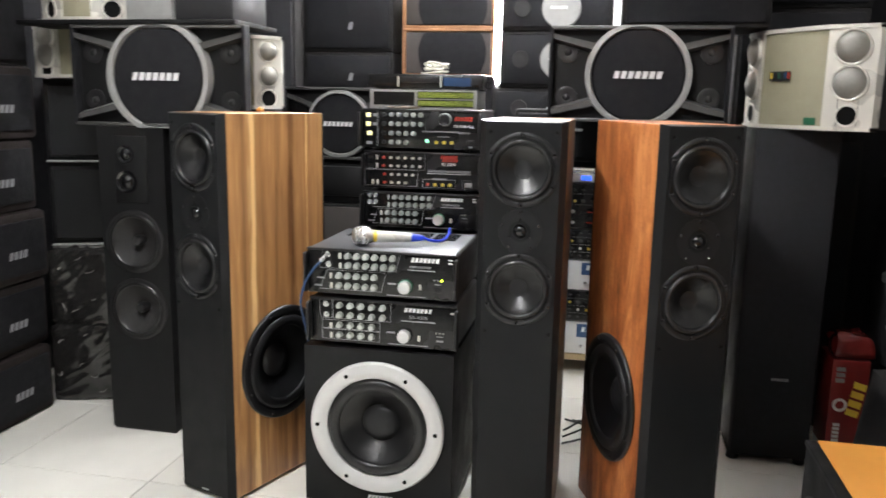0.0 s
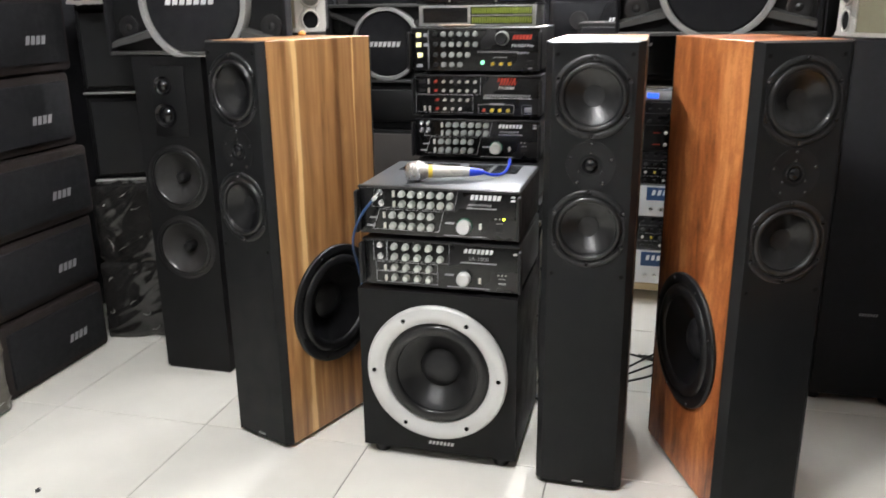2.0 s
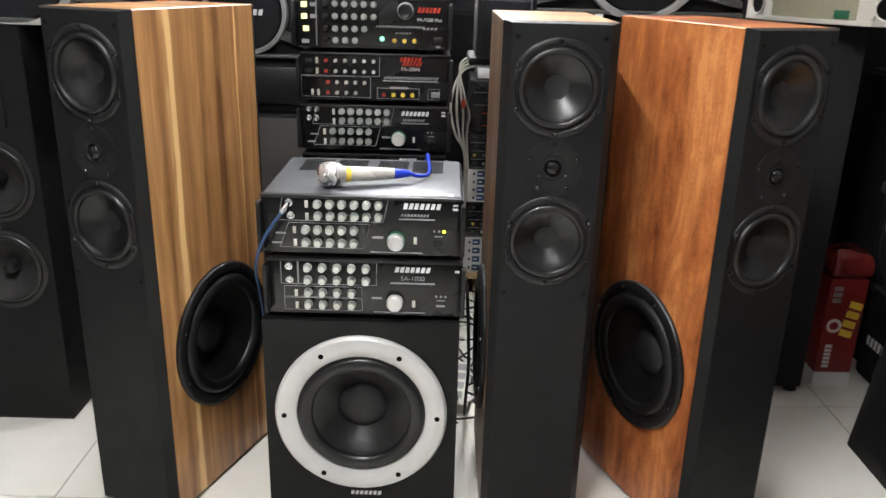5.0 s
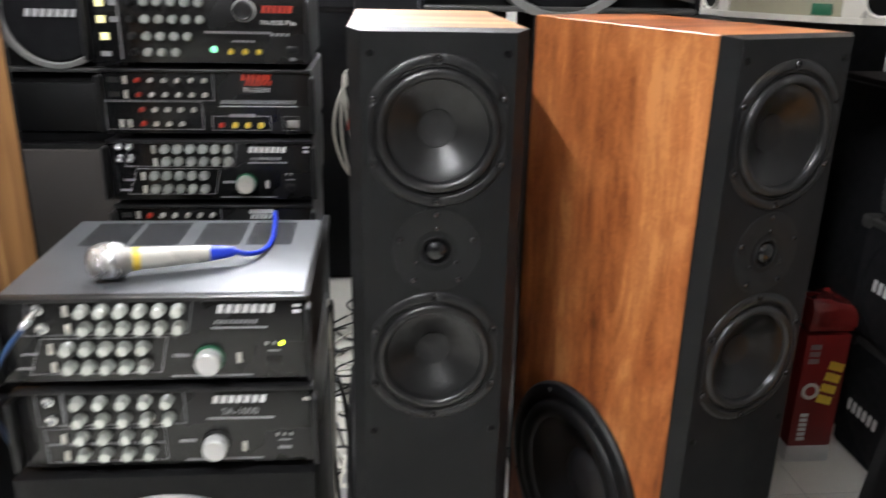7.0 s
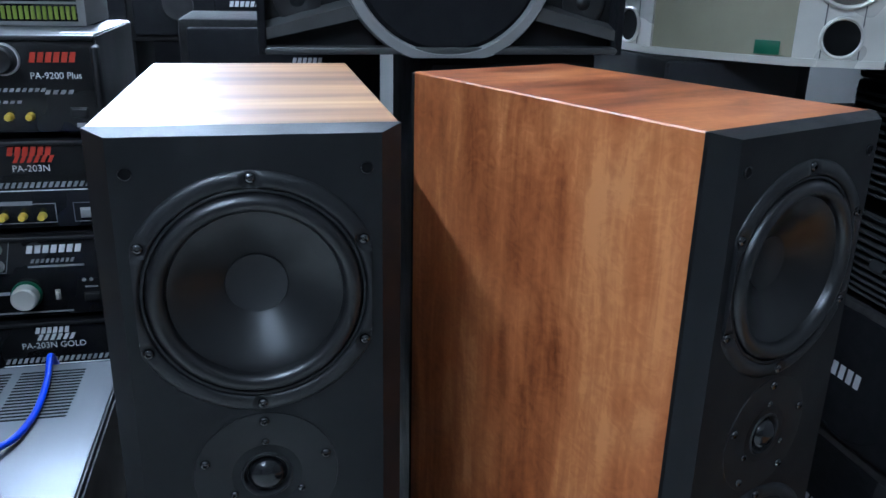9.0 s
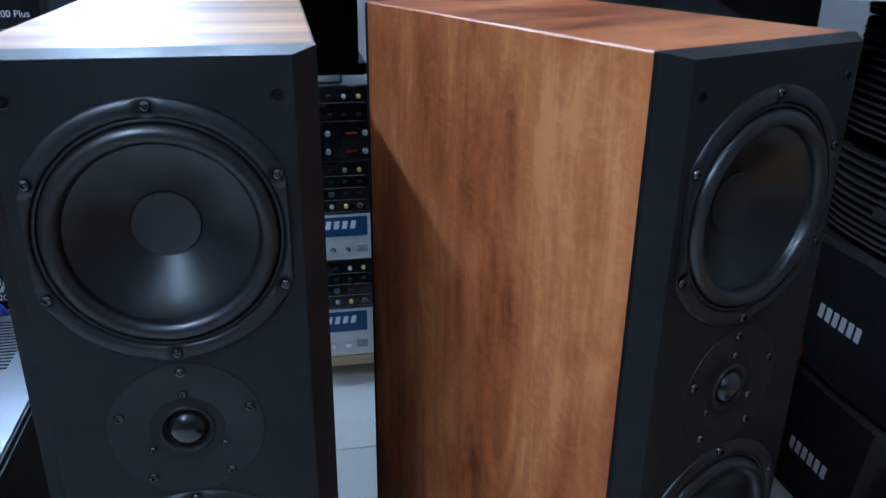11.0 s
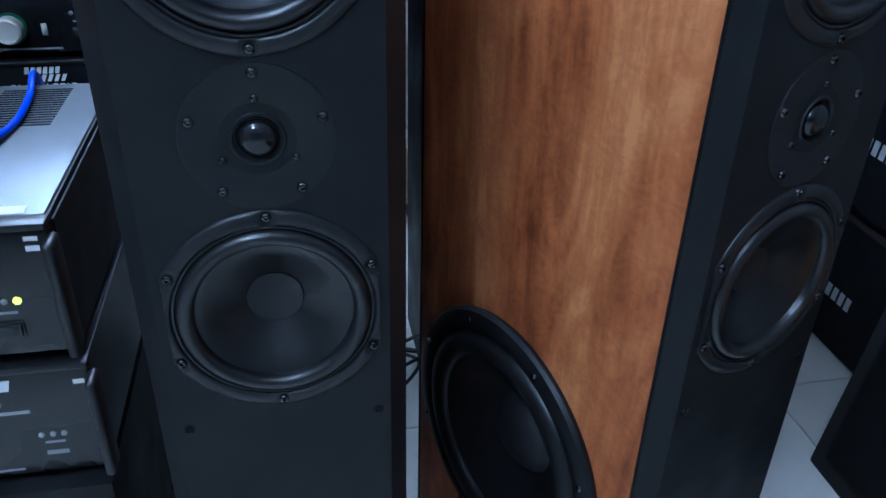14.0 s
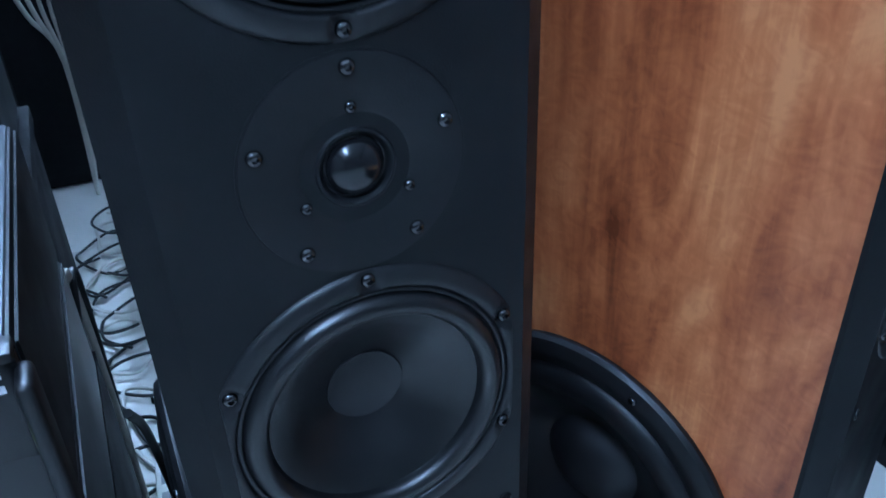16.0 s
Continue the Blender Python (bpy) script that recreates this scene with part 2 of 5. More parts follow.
def link_mesh(name, bm, material, smooth=35):
    me = bpy.data.meshes.new(name)
    bmesh.ops.recalc_face_normals(bm, faces=bm.faces[:])
    bm.to_mesh(me)
    bm.free()
    if smooth:
        me.polygons.foreach_set("use_smooth", [True] * len(me.polygons))
        me.set_sharp_from_angle(angle=radians(smooth))
    me.materials.append(material)
    return me


def part(name, bm, material, parent, label="", at=None, smooth=35):
    ob = new(name, link_mesh(name, bm, material, smooth))
    ob.parent = parent
    if at is not None:
        ob.matrix_basis = at
    return tagged(ob, label)


def piece(name, mesh, parent, at):
    ob = new(name, mesh)
    ob.parent = parent
    ob.matrix_basis = at
    return ob


def slab(bm, x0, x1, y0, y1, z0, z1, bevel=0.0, segments=2):
    r = bmesh.ops.create_cube(bm, size=1.0, matrix=Matrix.LocRotScale(((x0 + x1) / 2, (y0 + y1) / 2, (z0 + z1) / 2), None, (abs(x1 - x0), abs(y1 - y0), abs(z1 - z0))))
    if bevel:
        edges = list({e for v in r["verts"] for e in v.link_edges})
        bmesh.ops.bevel(bm, geom=edges, offset=bevel, segments=segments, affect="EDGES", profile=0.5)
    return bm


def box(x0, x1, y0, y1, z0, z1, bevel=0.0, segments=2):
    return slab(bmesh.new(), x0, x1, y0, y1, z0, z1, bevel, segments)


def lathe(prof, m=None, seg=40, cut=None, bm=None, cap=False):
    """Turn a profile of (radius, height) round local z. cut: sides flattened at that half width."""
    bm = bm or bmesh.new()
    m = m or Matrix()
    rings = []
    for r, h in prof:
        if r < 1e-6:
            rings.append([bm.verts.new(m @ Vector((0, 0, h)))])
            continue
        ring = []
        for i in range(seg):
            a = 2 * math.pi * i / seg
            x, y = r * math.cos(a), r * math.sin(a)
            if cut and r > cut:
                x = max(-cut, min(cut, x))
            ring.append(bm.verts.new(m @ Vector((x, y, h))))
        rings.append(ring)
    for a, b in zip(rings, rings[1:]):
        for i in range(seg):
            j = (i + 1) % seg
            if len(a) == 1 and len(b) == 1:
                continue
            if len(a) == 1:
                bm.faces.new((a[0], b[i], b[j]))
            elif len(b) == 1:
                bm.faces.new((a[i], a[j], b[0]))
            else:
                bm.faces.new((a[i], a[j], b[j], b[i]))
    if cap and len(rings[-1]) > 1:
        bm.faces.new(rings[-1])
    return bm


def face_with_holes(bm, origin, u, v, outline, holes, seg=40):
    """A flat panel in the plane (origin, u, v) with round holes (cu, cv, r) through it."""
    origin, u, v = Vector(origin), Vector(u), Vector(v)
    edges = []

    def loop(pts):
        vs = [bm.verts.new(origin + u * a + v * b) for a, b in pts]
        for i in range(len(vs)):
            edges.append(bm.edges.new((vs[i], vs[(i + 1) % len(vs)])))
        return vs

    out = loop(outline)
    for cu, cv, r in holes:
        loop([(cu + r * math.cos(2 * math.pi * i / seg), cv + r * math.sin(2 * math.pi * i / seg)) for i in range(seg)])
    bmesh.ops.triangle_fill(bm, edges=edges, use_beauty=True, use_dissolve=False, normal=u.cross(v))
    return out


def cable(name, pts, radius, material, parent=None, label="", category="cable"):
    """A round cable along smooth control points, as a mesh tube."""
    pts = [Vector(p) for p in pts]
    path = []
    for i in range(len(pts) - 1):
        p0, p1, p2, p3 = pts[max(i - 1, 0)], pts[i], pts[i + 1], pts[min(i + 2, len(pts) - 1)]
        for k in range(6):
            t = k / 6
            path.append(0.5 * ((2 * p1) + (p2 - p0) * t + (2 * p0 - 5 * p1 + 4 * p2 - p3) * t * t + (3 * p1 - p0 - 3 * p2 + p3) * t ** 3))
    path.append(pts[-1])
    bm = bmesh.new()
    rings = []
    side = Vector((0.3, 0.5, 0.8))
    for i, p in enumerate(path):
        d = (path[min(i + 1, len(path) - 1)] - path[max(i - 1, 0)]).normalized()
        side = (side - d * side.dot(d)).normalized()
        up = d.cross(side)
        rings.append([bm.verts.new(p + radius * (side * math.cos(a) + up * math.sin(a))) for a in [2 * math.pi * k / 8 for k in range(8)]])
    for a, b in zip(rings, rings[1:]):
        for k in range(8):
            bm.faces.new((a[k], a[(k + 1) % 8], b[(k + 1) % 8], b[k]))
    bm.faces.new(rings[0])
    bm.faces.new(rings[-1][::-1])
    if parent:
        return part(name, bm, material, parent, label, smooth=80)
    ob = new(name, link_mesh(name, bm, material, 80))
    return tagged(ob, label, category)


TEXT = {}


def lettering(body, size, material, parent, at, name="lettering", shear=0.0, space=1.0):
    key = (body, size, material.name, shear, space)
    if key not in TEXT:
        cu = bpy.data.curves.new(name, "FONT")
        cu.body, cu.size, cu.extrude, cu.shear, cu.space_character, cu.align_x = body, size, 0.0003, shear, space, "CENTER"
        tmp = new("lettering_source", cu)
        bpy.context.view_layer.update()
        me = bpy.data.meshes.new_from_object(tmp.evaluated_get(bpy.context.evaluated_depsgraph_get()))
        bpy.data.objects.remove(tmp)
        me.materials.clear()
        me.materials.append(material)
        TEXT[key] = me
    return piece(name, TEXT[key], parent, at)


def badge(name, width, height, count, material, parent, at, slant=0.25, gap=0.28, depth=0.0008):
    """A plain-shape logo: a row of slanted blocks, lying in local x, y, raised along z."""
    bm = bmesh.new()
    step = width / count
    for i in range(count):
        a, b = -width / 2 + i * step, -width / 2 + (i + 1 - gap) * step
        s = slant * height
        lo = [bm.verts.new((x, y, 0)) for x, y in ((a, -height / 2), (b, -height / 2), (b + s, height / 2), (a + s, height / 2))]
        hi = [bm.verts.new((v.co.x, v.co.y, depth)) for v in lo]
        bm.faces.new(hi)
        for k in range(4):
            bm.faces.new((lo[k], lo[(k + 1) % 4], hi[(k + 1) % 4], hi[k]))
    return part(name, bm, material, parent, at=at, smooth=0)


FRONT = pose(0, 0, 0, 90, 0, 0)      # local z towards -y

# ---- the room ----
FLOOR_X, FLOOR_Y = (-2.75, 1.75), (-2.6, 4.25)
CEIL_Z = 2.56
floor = tagged(new("floor", link_mesh("floor", box(FLOOR_X[0], FLOOR_X[1], FLOOR_Y[0], FLOOR_Y[1], -0.1, -0.003), M_GROUT, 0)), "grey grout bed under glossy cream ceramic tiles", "floor", kind="structure")


def room_wall(name, x0, x1, y0, y1, paint=M_DIMWALL, label="plain wall, its grey set to limit bounced light"):
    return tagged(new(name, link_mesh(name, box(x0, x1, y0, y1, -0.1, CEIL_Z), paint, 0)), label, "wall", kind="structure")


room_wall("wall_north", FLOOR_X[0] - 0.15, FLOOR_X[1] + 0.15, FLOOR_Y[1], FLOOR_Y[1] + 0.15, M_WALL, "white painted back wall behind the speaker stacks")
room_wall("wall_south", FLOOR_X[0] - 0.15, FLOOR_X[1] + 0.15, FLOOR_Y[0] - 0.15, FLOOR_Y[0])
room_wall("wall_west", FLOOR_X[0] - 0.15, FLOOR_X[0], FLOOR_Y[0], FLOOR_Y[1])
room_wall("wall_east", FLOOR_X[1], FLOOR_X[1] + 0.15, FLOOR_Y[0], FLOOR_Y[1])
tagged(new("ceiling", link_mesh("ceiling", box(FLOOR_X[0] - 0.15, FLOOR_X[1] + 0.15, FLOOR_Y[0] - 0.15, FLOOR_Y[1] + 0.15, CEIL_Z, CEIL_Z + 0.1), M_CEIL, 0)), "plain white painted ceiling", "ceiling", kind="structure")


def tube_light(x, y0, y1):
    t = thing("ceiling_light", (x, (y0 + y1) / 2, CEIL_Z), 0, "unseen lit fluorescent tube batten under the ceiling", "ceiling light", "fluorescent ceiling lights")
    h = (y1 - y0) / 2
    part("housing", box(-0.025, 0.025, -h - 0.03, h + 0.03, -0.03, 0.0, 0.004), M_WALL, t)
    for s in (-1, 1):
        part("lamp_holder", box(-0.014, 0.014, s * (h + 0.012) - 0.012, s * (h + 0.012) + 0.012, -0.075, -0.03, 0.003), M_WALL, t)
    part("tube", lathe([(0, -h), (0.013, -h), (0.013, h), (0, h)], pose(0, 0, -0.055, 90, 0, 0), 16), M_TUBE, t, "glowing white tube")
    return t


tube_light(-0.86, 0.35, 1.55)
# back tube is added, out of view, to brighten the rear floor and cables
tube_light(-0.31, 2.75, 3.95)

# upright tube added in the back gap: bright strip, glare on the tower top
t = thing("gap_glow_tube", (-0.4995, 3.645, 1.277), 0, "added upright glowing tube for the bright strip between speaker stacks", "lamp")
part("batten", box(-0.012, 0.012, 0.016, 0.034, 0.0, 1.25, 0.002), M_WALL, t)
for z in (0.006, 1.236):
    part("lamp_holder", box(-0.011, 0.011, -0.012, 0.020, z - 0.006, z + 0.012, 0.002), M_WALL, t)
part("tube", lathe([(0, 0.016), (0.0125, 0.016), (0.0125, 1.232), (0, 1.232)], None, 16), M_VTUBE, t, "glowing white tube")


# ---- loudspeaker drivers ----
def screw_mesh(r=0.0042):
    if "screw" not in TEXT:
        TEXT["screw"] = link_mesh("screw", lathe([(r, -0.001), (r, 0.0008), (r * 0.88, 0.0019), (r * 0.68, 0.0026), (r * 0.42, 0.0029), (r * 0.36, 0.0012), (0, 0.0012)], None, 16), M_SCREW)
    return TEXT["screw"]


WOOFER_SCREWS = (90, 27.2, -27.2, -90, 207.2, 152.8)


def tower_woofer(parent, x, z, y=0.0):
    """Seven-inch woofer: a rounded flange cut straight at the sides, notched at six screws, and an inverted cap."""
    at = pose(x, y, z, 90, 0, 0)
    bm = lathe([(0.0978, -0.002), (0.0978, 0.0005), (0.0966, 0.0018), (0.0952, 0.0027), (0.0935, 0.0034), (0.0915, 0.0039), (0.0893, 0.0041), (0.0870, 0.0039), (0.0854, 0.0032), (0.0847, 0.0022), (0.0843, 0.0008), (0.0838, 0.0016), (0.0825, 0.0020), (0.0816, 0.0016), (0.0813, -0.001), (0.0795, -0.0032)], None, 168, 0.0875)
    spots = [(0.0920 * math.cos(radians(a)), 0.0920 * math.sin(radians(a))) for a in WOOFER_SCREWS]
    for v in bm.verts:
        if v.co.z > 0.0012 and min(math.hypot(v.co.x - px, v.co.y - py) for px, py in spots) < 0.0066:
            v.co.z = 0.0010
    fl = part("woofer", bm, M_FLANGE, parent, "black woofer with rubber surround", at, smooth=50)
    part("surround", lathe([(0.0812, -0.0045), (0.0810, -0.0015)] + [(0.0734 - 0.0074 * math.cos(math.pi * k / 14), -0.0015 + 0.0086 * math.sin(math.pi * k / 14)) for k in range(14, -1, -1)] + [(0.0650, -0.0035)], None, 72), M_RUBBER, fl)
    part("cone", lathe([(0.0658, -0.0022), (0.0605, -0.0040), (0.050, -0.0105), (0.037, -0.0185), (0.0245, -0.0260), (0.0235, -0.0266)], None, 72), M_CONE, fl)
    part("dust_cap", lathe([(0.0246, -0.0257), (0.0242, -0.0247), (0.020, -0.0260), (0.012, -0.0277), (0, -0.0285)], None, 40), M_CAP, fl, "matte inverted dust cap")
    for px, py in spots:
        piece("screw", screw_mesh(), fl, pose(px, py, 0.0012))
    return fl


def tower_tweeter(parent, x, z, y=0.0):
    at = pose(x, y, z, 90, 0, 0)
    fl = part("tweeter", lathe([(0.0592, -0.003), (0.0592, 0.0001), (0.0588, -0.0006), (0.0582, -0.0006), (0.0578, 0.0006), (0.0300, 0.0006), (0.0270, -0.0006), (0.0235, -0.0034), (0.0222, -0.0036), (0.0216, -0.0006), (0.0203, 0.0012), (0.0190, 0.0012), (0.0177, -0.0004), (0.0168, -0.0034), (0.0150, -0.004)], None, 64), M_PLATE, parent, "dome tweeter on a round black plate", at)
    part("dome", lathe([(0.0168, -0.0040)] + [(0.0148 * math.cos(radians(k)), -0.0030 + 0.0100 * math.sin(radians(k))) for k in range(0, 91, 9)], None, 40), M_DOME, fl, "shiny silk dome")
    for a in (90, 18, -54, 234, 162):
        piece("screw", screw_mesh(), fl, pose(0.0508 * math.cos(radians(a)), 0.0508 * math.sin(radians(a)), 0.0004))
    for a in (90, 210, 330):
        piece("screw", screw_mesh(), fl, pose(0.0315 * math.cos(radians(a)), 0.0315 * math.sin(radians(a)), 0.0002) @ Matrix.Scale(0.75, 4))
    return fl


SIDE_Y, SIDE_Z = 0.232, 0.393


def side_woofer(parent, at):
    """Twelve-inch woofer set on the side panel, with a broad rubber rim."""
    rim = part("side_woofer", lathe([(0.178, -0.002), (0.1805, 0.002), (0.1805, 0.006), (0.177, 0.0105), (0.166, 0.0135), (0.157, 0.0130), (0.151, 0.0100)], None, 84), M_RIM, parent, "black side woofer with a broad rubber rim", at)
    part("surround", lathe([(0.1525, 0.0105)] + [(0.1335 - 0.0170 * math.cos(math.pi * k / 10), 0.0065 + 0.0110 * math.sin(math.pi * k / 10)) for k in range(10, -1, -1)], None, 84), M_RIM, rim)
    part("cone", lathe([(0.1170, 0.0065), (0.110, 0.002), (0.090, -0.012), (0.070, -0.026), (0.056, -0.034)], None, 72), M_CONE, rim)
    part("dust_cap", lathe([(0.0565, -0.0338), (0.051, -0.028), (0.039, -0.020), (0.020, -0.0145), (0, -0.013)], None, 48), M_CAP, rim)
    for k in range(8):
        a = radians(22.5 + 45 * k)
        piece("screw", screw_mesh(), rim, pose(0.167 * math.cos(a), 0.167 * math.sin(a), 0.0130))
    return rim


TW, TH, TD, BAF, CHAM = 0.227, 1.167, 0.429, 0.021, 0.017


def floor_tower(loc, rz, veneer, top_veneer, label, side):
    """Slim floor-standing speaker: chamfered black baffle, veneered body, two woofers, a tweeter, a side woofer."""
    t = thing("tower_speaker", loc, rz, label, "speaker", "slim veneered tower speakers")
    w, z0 = TW / 2, 0.012
    holes = [(0, 1.040, 0.0832), (0, 0.880, 0.021), (0, 0.723, 0.0832)]
    bm = bmesh.new()
    ft = TH - 0.004
    face_with_holes(bm, (0, 0, 0), (1, 0, 0), (0, 0, 1), [(-w + CHAM, z0), (w - CHAM, z0), (w - CHAM, ft), (-w + CHAM, ft)], holes, 48)
    for s in (-1, 1):
        vs = [bm.verts.new(p) for p in ((s * (w - CHAM), 0, z0), (s * w, CHAM, z0), (s * w, CHAM, TH), (s * (w - CHAM), 0, ft))]
        bm.faces.new(vs)
        vs = [bm.verts.new(p) for p in ((s * w, CHAM, z0), (s * w, BAF, z0), (s * w, BAF, TH), (s * w, CHAM, TH))]
        bm.faces.new(vs)
    for zz, za in ((TH, ft), (z0, z0)):
        vs = [bm.verts.new(p) for p in ((-w, BAF, zz), (w, BAF, zz), (w, CHAM, zz), (w - CHAM, 0, za), (-w + CHAM, 0, za), (-w, CHAM, zz))]
        bm.faces.new(vs)
    bmesh.ops.remove_doubles(bm, verts=bm.verts[:], dist=0.0001)
    part("baffle", bm, M_BAFFLE, t, "satin black front baffle with chamfered sides", smooth=20)
    bm = bmesh.new()
    e = 0.0015
    outline = [(BAF, z0), (TD, z0), (TD, TH - e), (BAF, TH - e)]
    for s in (-1, 1):
        face_with_holes(bm, (s * w, 0, 0), (0, 1, 0), (0, 0, 1), outline, [(SIDE_Y, SIDE_Z, 0.146)] if s == side else [], 56)
        vs = [bm.verts.new(p) for p in ((s * w, BAF, TH - e), (s * w, TD, TH - e), (s * (w - e), TD, TH), (s * (w - e), BAF, TH))]
        bm.faces.new(vs)
    for pts in (((-w, BAF, z0), (w, BAF, z0), (w, TD, z0), (-w, TD, z0)), ((-w, TD, z0), (w, TD, z0), (w, TD, TH - e), (-w, TD, TH - e)), ((-w, TD, TH - e), (w, TD, TH - e), (w - e, TD, TH), (-w + e, TD, TH))):
        bm.faces.new([bm.verts.new(p) for p in pts])
    bmesh.ops.remove_doubles(bm, verts=bm.verts[:], dist=0.0001)
    part("cabinet_body", bm, veneer, t, smooth=20)
    bm = bmesh.new()
    bm.faces.new([bm.verts.new(p) for p in ((-w + e, BAF, TH), (w - e, BAF, TH), (w - e, TD, TH), (-w + e, TD, TH))])
    slab(bm, -w + 0.003, w - 0.003, BAF + 0.002, TD - 0.002, TH - 0.018, TH - 0.003)
    part("top_panel", bm, top_veneer, t, smooth=0)
    part("back_panel", box(-w + 0.001, w - 0.001, TD + 0.0005, TD + 0.010, z0, TH - 0.001, 0.003), M_BAFFLE, t)
    tower_woofer(t, 0, 1.040)
    tower_tweeter(t, 0, 0.880)
    tower_woofer(t, 0, 0.723)
    side_woofer(t, pose(side * w, SIDE_Y, SIDE_Z, 0, side * 90, 0))
    me = link_mesh("grille_socket", lathe([(0.0040, 0.0007), (0, 0.0006)], None, 14), M_HOLE)
    lip = link_mesh("socket_lip", lathe([(0.0050, 0.0001), (0.0048, 0.0010), (0.0042, 0.0012), (0.0038, 0.0006)], None, 16), M_DOME)
    for x in (-0.085, 0.085):
        for z in (1.137, 0.605):
            piece("socket_lip", lip, piece("grille_socket", me, t, pose(x, 0, z, 90, 0, 0)), Matrix())
    badge("badge", 0.030, 0.0045, 6, M_WHITE, t, pose(0, -0.0003, 0.022, 90, 0, 0))
    for x in (-w + 0.03, w - 0.03):
        for y in (0.05, TD - 0.04):
            part("foot", lathe([(0.015, 0), (0.016, 0.004), (0.014, 0.0125), (0, 0.0125)], pose(x, y, 0), 16), M_RUBBER, t)
    return t


floor_tower((-0.2095, 2.052, 0), 0, M_SMOKED, M_WALNUT_TOP, "tall black-fronted tower speaker in striped walnut veneer", -1)
a = radians(21.7)
floor_tower((0.132 + TW / 2 * math.cos(a), 1.990 + TW / 2 * math.sin(a), 0), 21.7, M_CHERRY, M_CHERRY_TOP, "tall black-fronted tower speaker in orange cherry veneer", -1)
a = radians(-21)
floor_tower((-1.047 - TW / 2 * math.cos(a), 2.045 - TW / 2 * math.sin(a), 0), -20.2, M_WALNUT, M_WALNUT_TOP, "tall tower speaker in striped walnut veneer turned inward", 1)


# ---- subwoofer with the silver ring ----
def subwoofer(loc):
    t = thing("subwoofer", loc, 0, "black subwoofer with a wide silver ring, amplifiers on top", "subwoofer")
    w, h, z0, d = 0.2215, 0.508, 0.028, 0.43
    bm = bmesh.new()
    face_with_holes(bm, (0, 0.012, 0), (1, 0, 0), (0, 0, 1), [(-w, z0), (w, z0), (w, h), (-w, h)], [(0, 0.277, 0.148)], 64)
    for s in (-1, 1):
        bm.faces.new([bm.verts.new(p) for p in ((s * w, 0.012, z0), (s * w, d, z0), (s * w, d, h), (s * w, 0.012, h))])
    for pts in (((-w, 0.012, h), (w, 0.012, h), (w, d, h), (-w, d, h)), ((-w, 0.012, z0), (w, 0.012, z0), (w, d, z0), (-w, d, z0)), ((-w, d, z0), (w, d, z0), (w, d, h), (-w, d, h))):
        bm.faces.new([bm.verts.new(p) for p in pts])
    bmesh.ops.remove_doubles(bm, verts=bm.verts[:], dist=0.0001)
    part("cabinet_body", bm, M_CAB, t, smooth=20)
    at = pose(0, 0.010, 0.277, 90, 0, 0)
    ring = part("silver_ring", lathe([(0.1985, -0.002), (0.1990, 0.008), (0.1940, 0.0145), (0.1800, 0.0185), (0.1650, 0.0170), (0.1500, 0.0080), (0.1470, -0.002)], None, 96), M_RING, t, "satin silver ring", at)
    part("surround", lathe([(0.149, 0.002), (0.147, 0.004)] + [(0.129 - 0.016 * math.cos(math.pi * k / 10), 0.004 + 0.011 * math.sin(math.pi * k / 10)) for k in range(10, -1, -1)] + [(0.112, 0.001)], None, 80), M_RUBBER, ring)
    part("cone", lathe([(0.1135, 0.003), (0.108, 0.000), (0.085, -0.019), (0.066, -0.034), (0.056, -0.041)], None, 72), M_CONE, ring)
    part("dust_cap", lathe([(0.057, -0.0405), (0.052, -0.034), (0.038, -0.026), (0.020, -0.0215), (0, -0.020)], None, 56), M_CAP, ring)
    me = link_mesh("ring_screw", lathe([(0.0062, 0), (0.0062, 0.0015), (0.0045, 0.002), (0.002, 0.0018), (0, 0.0018)], None, 16), M_HOLE)
    for k in range(6):
        b = radians(60 * k)
        piece("ring_screw", me, ring, pose(0.176 * math.cos(b), 0.176 * math.sin(b), 0.0178))
    badge("badge", 0.075, 0.010, 7, M_WHITE, t, pose(0.01, 0.0115, 0.058, 90, 0, 0))
    for x in (-w + 0.045, w - 0.045):
        for y in (0.05, d - 0.05):
            part("foot", lathe([(0.022, 0), (0.024, 0.004), (0.021, 0.0282), (0, 0.0282)], pose(x, y, 0), 20), M_RUBBER, t)
    return t


subwoofer((-0.607, 2.083, 0))

# ---- mixing amplifiers ----
def knob_mesh(key, r, depth, material):
    if key not in TEXT:
        bm = lathe([(r * 1.15, 0), (r * 1.15, 0.002), (r, 0.003), (r * 0.95, depth * 0.9), (r * 0.85, depth), (r * 0.3, depth * 1.02), (0, depth * 0.96)], None, 20)
        slab(bm, -r * 0.1, r * 0.1, r * 0.25, r * 0.95, depth * 0.9, depth * 1.08)
        TEXT[key] = link_mesh("knob", bm, material)
    return TEXT[key]


def outline_bm(pts, line=0.0012):
    """A thin printed outline round points in local x, y."""
    bm = bmesh.new()
    n = len(pts)
    for i in range(n):
        p, q = Vector((*pts[i], 0)), Vector((*pts[(i + 1) % n], 0))
        d = (q - p).normalized() * line / 2
        s = Vector((-d.y, d.x, 0))
        lo = [p - d + s, q + d + s, q + d - s, p - d - s]
        bm.faces.new([bm.verts.new((v.x, v.y, 0.0004)) for v in lo])
    return bm


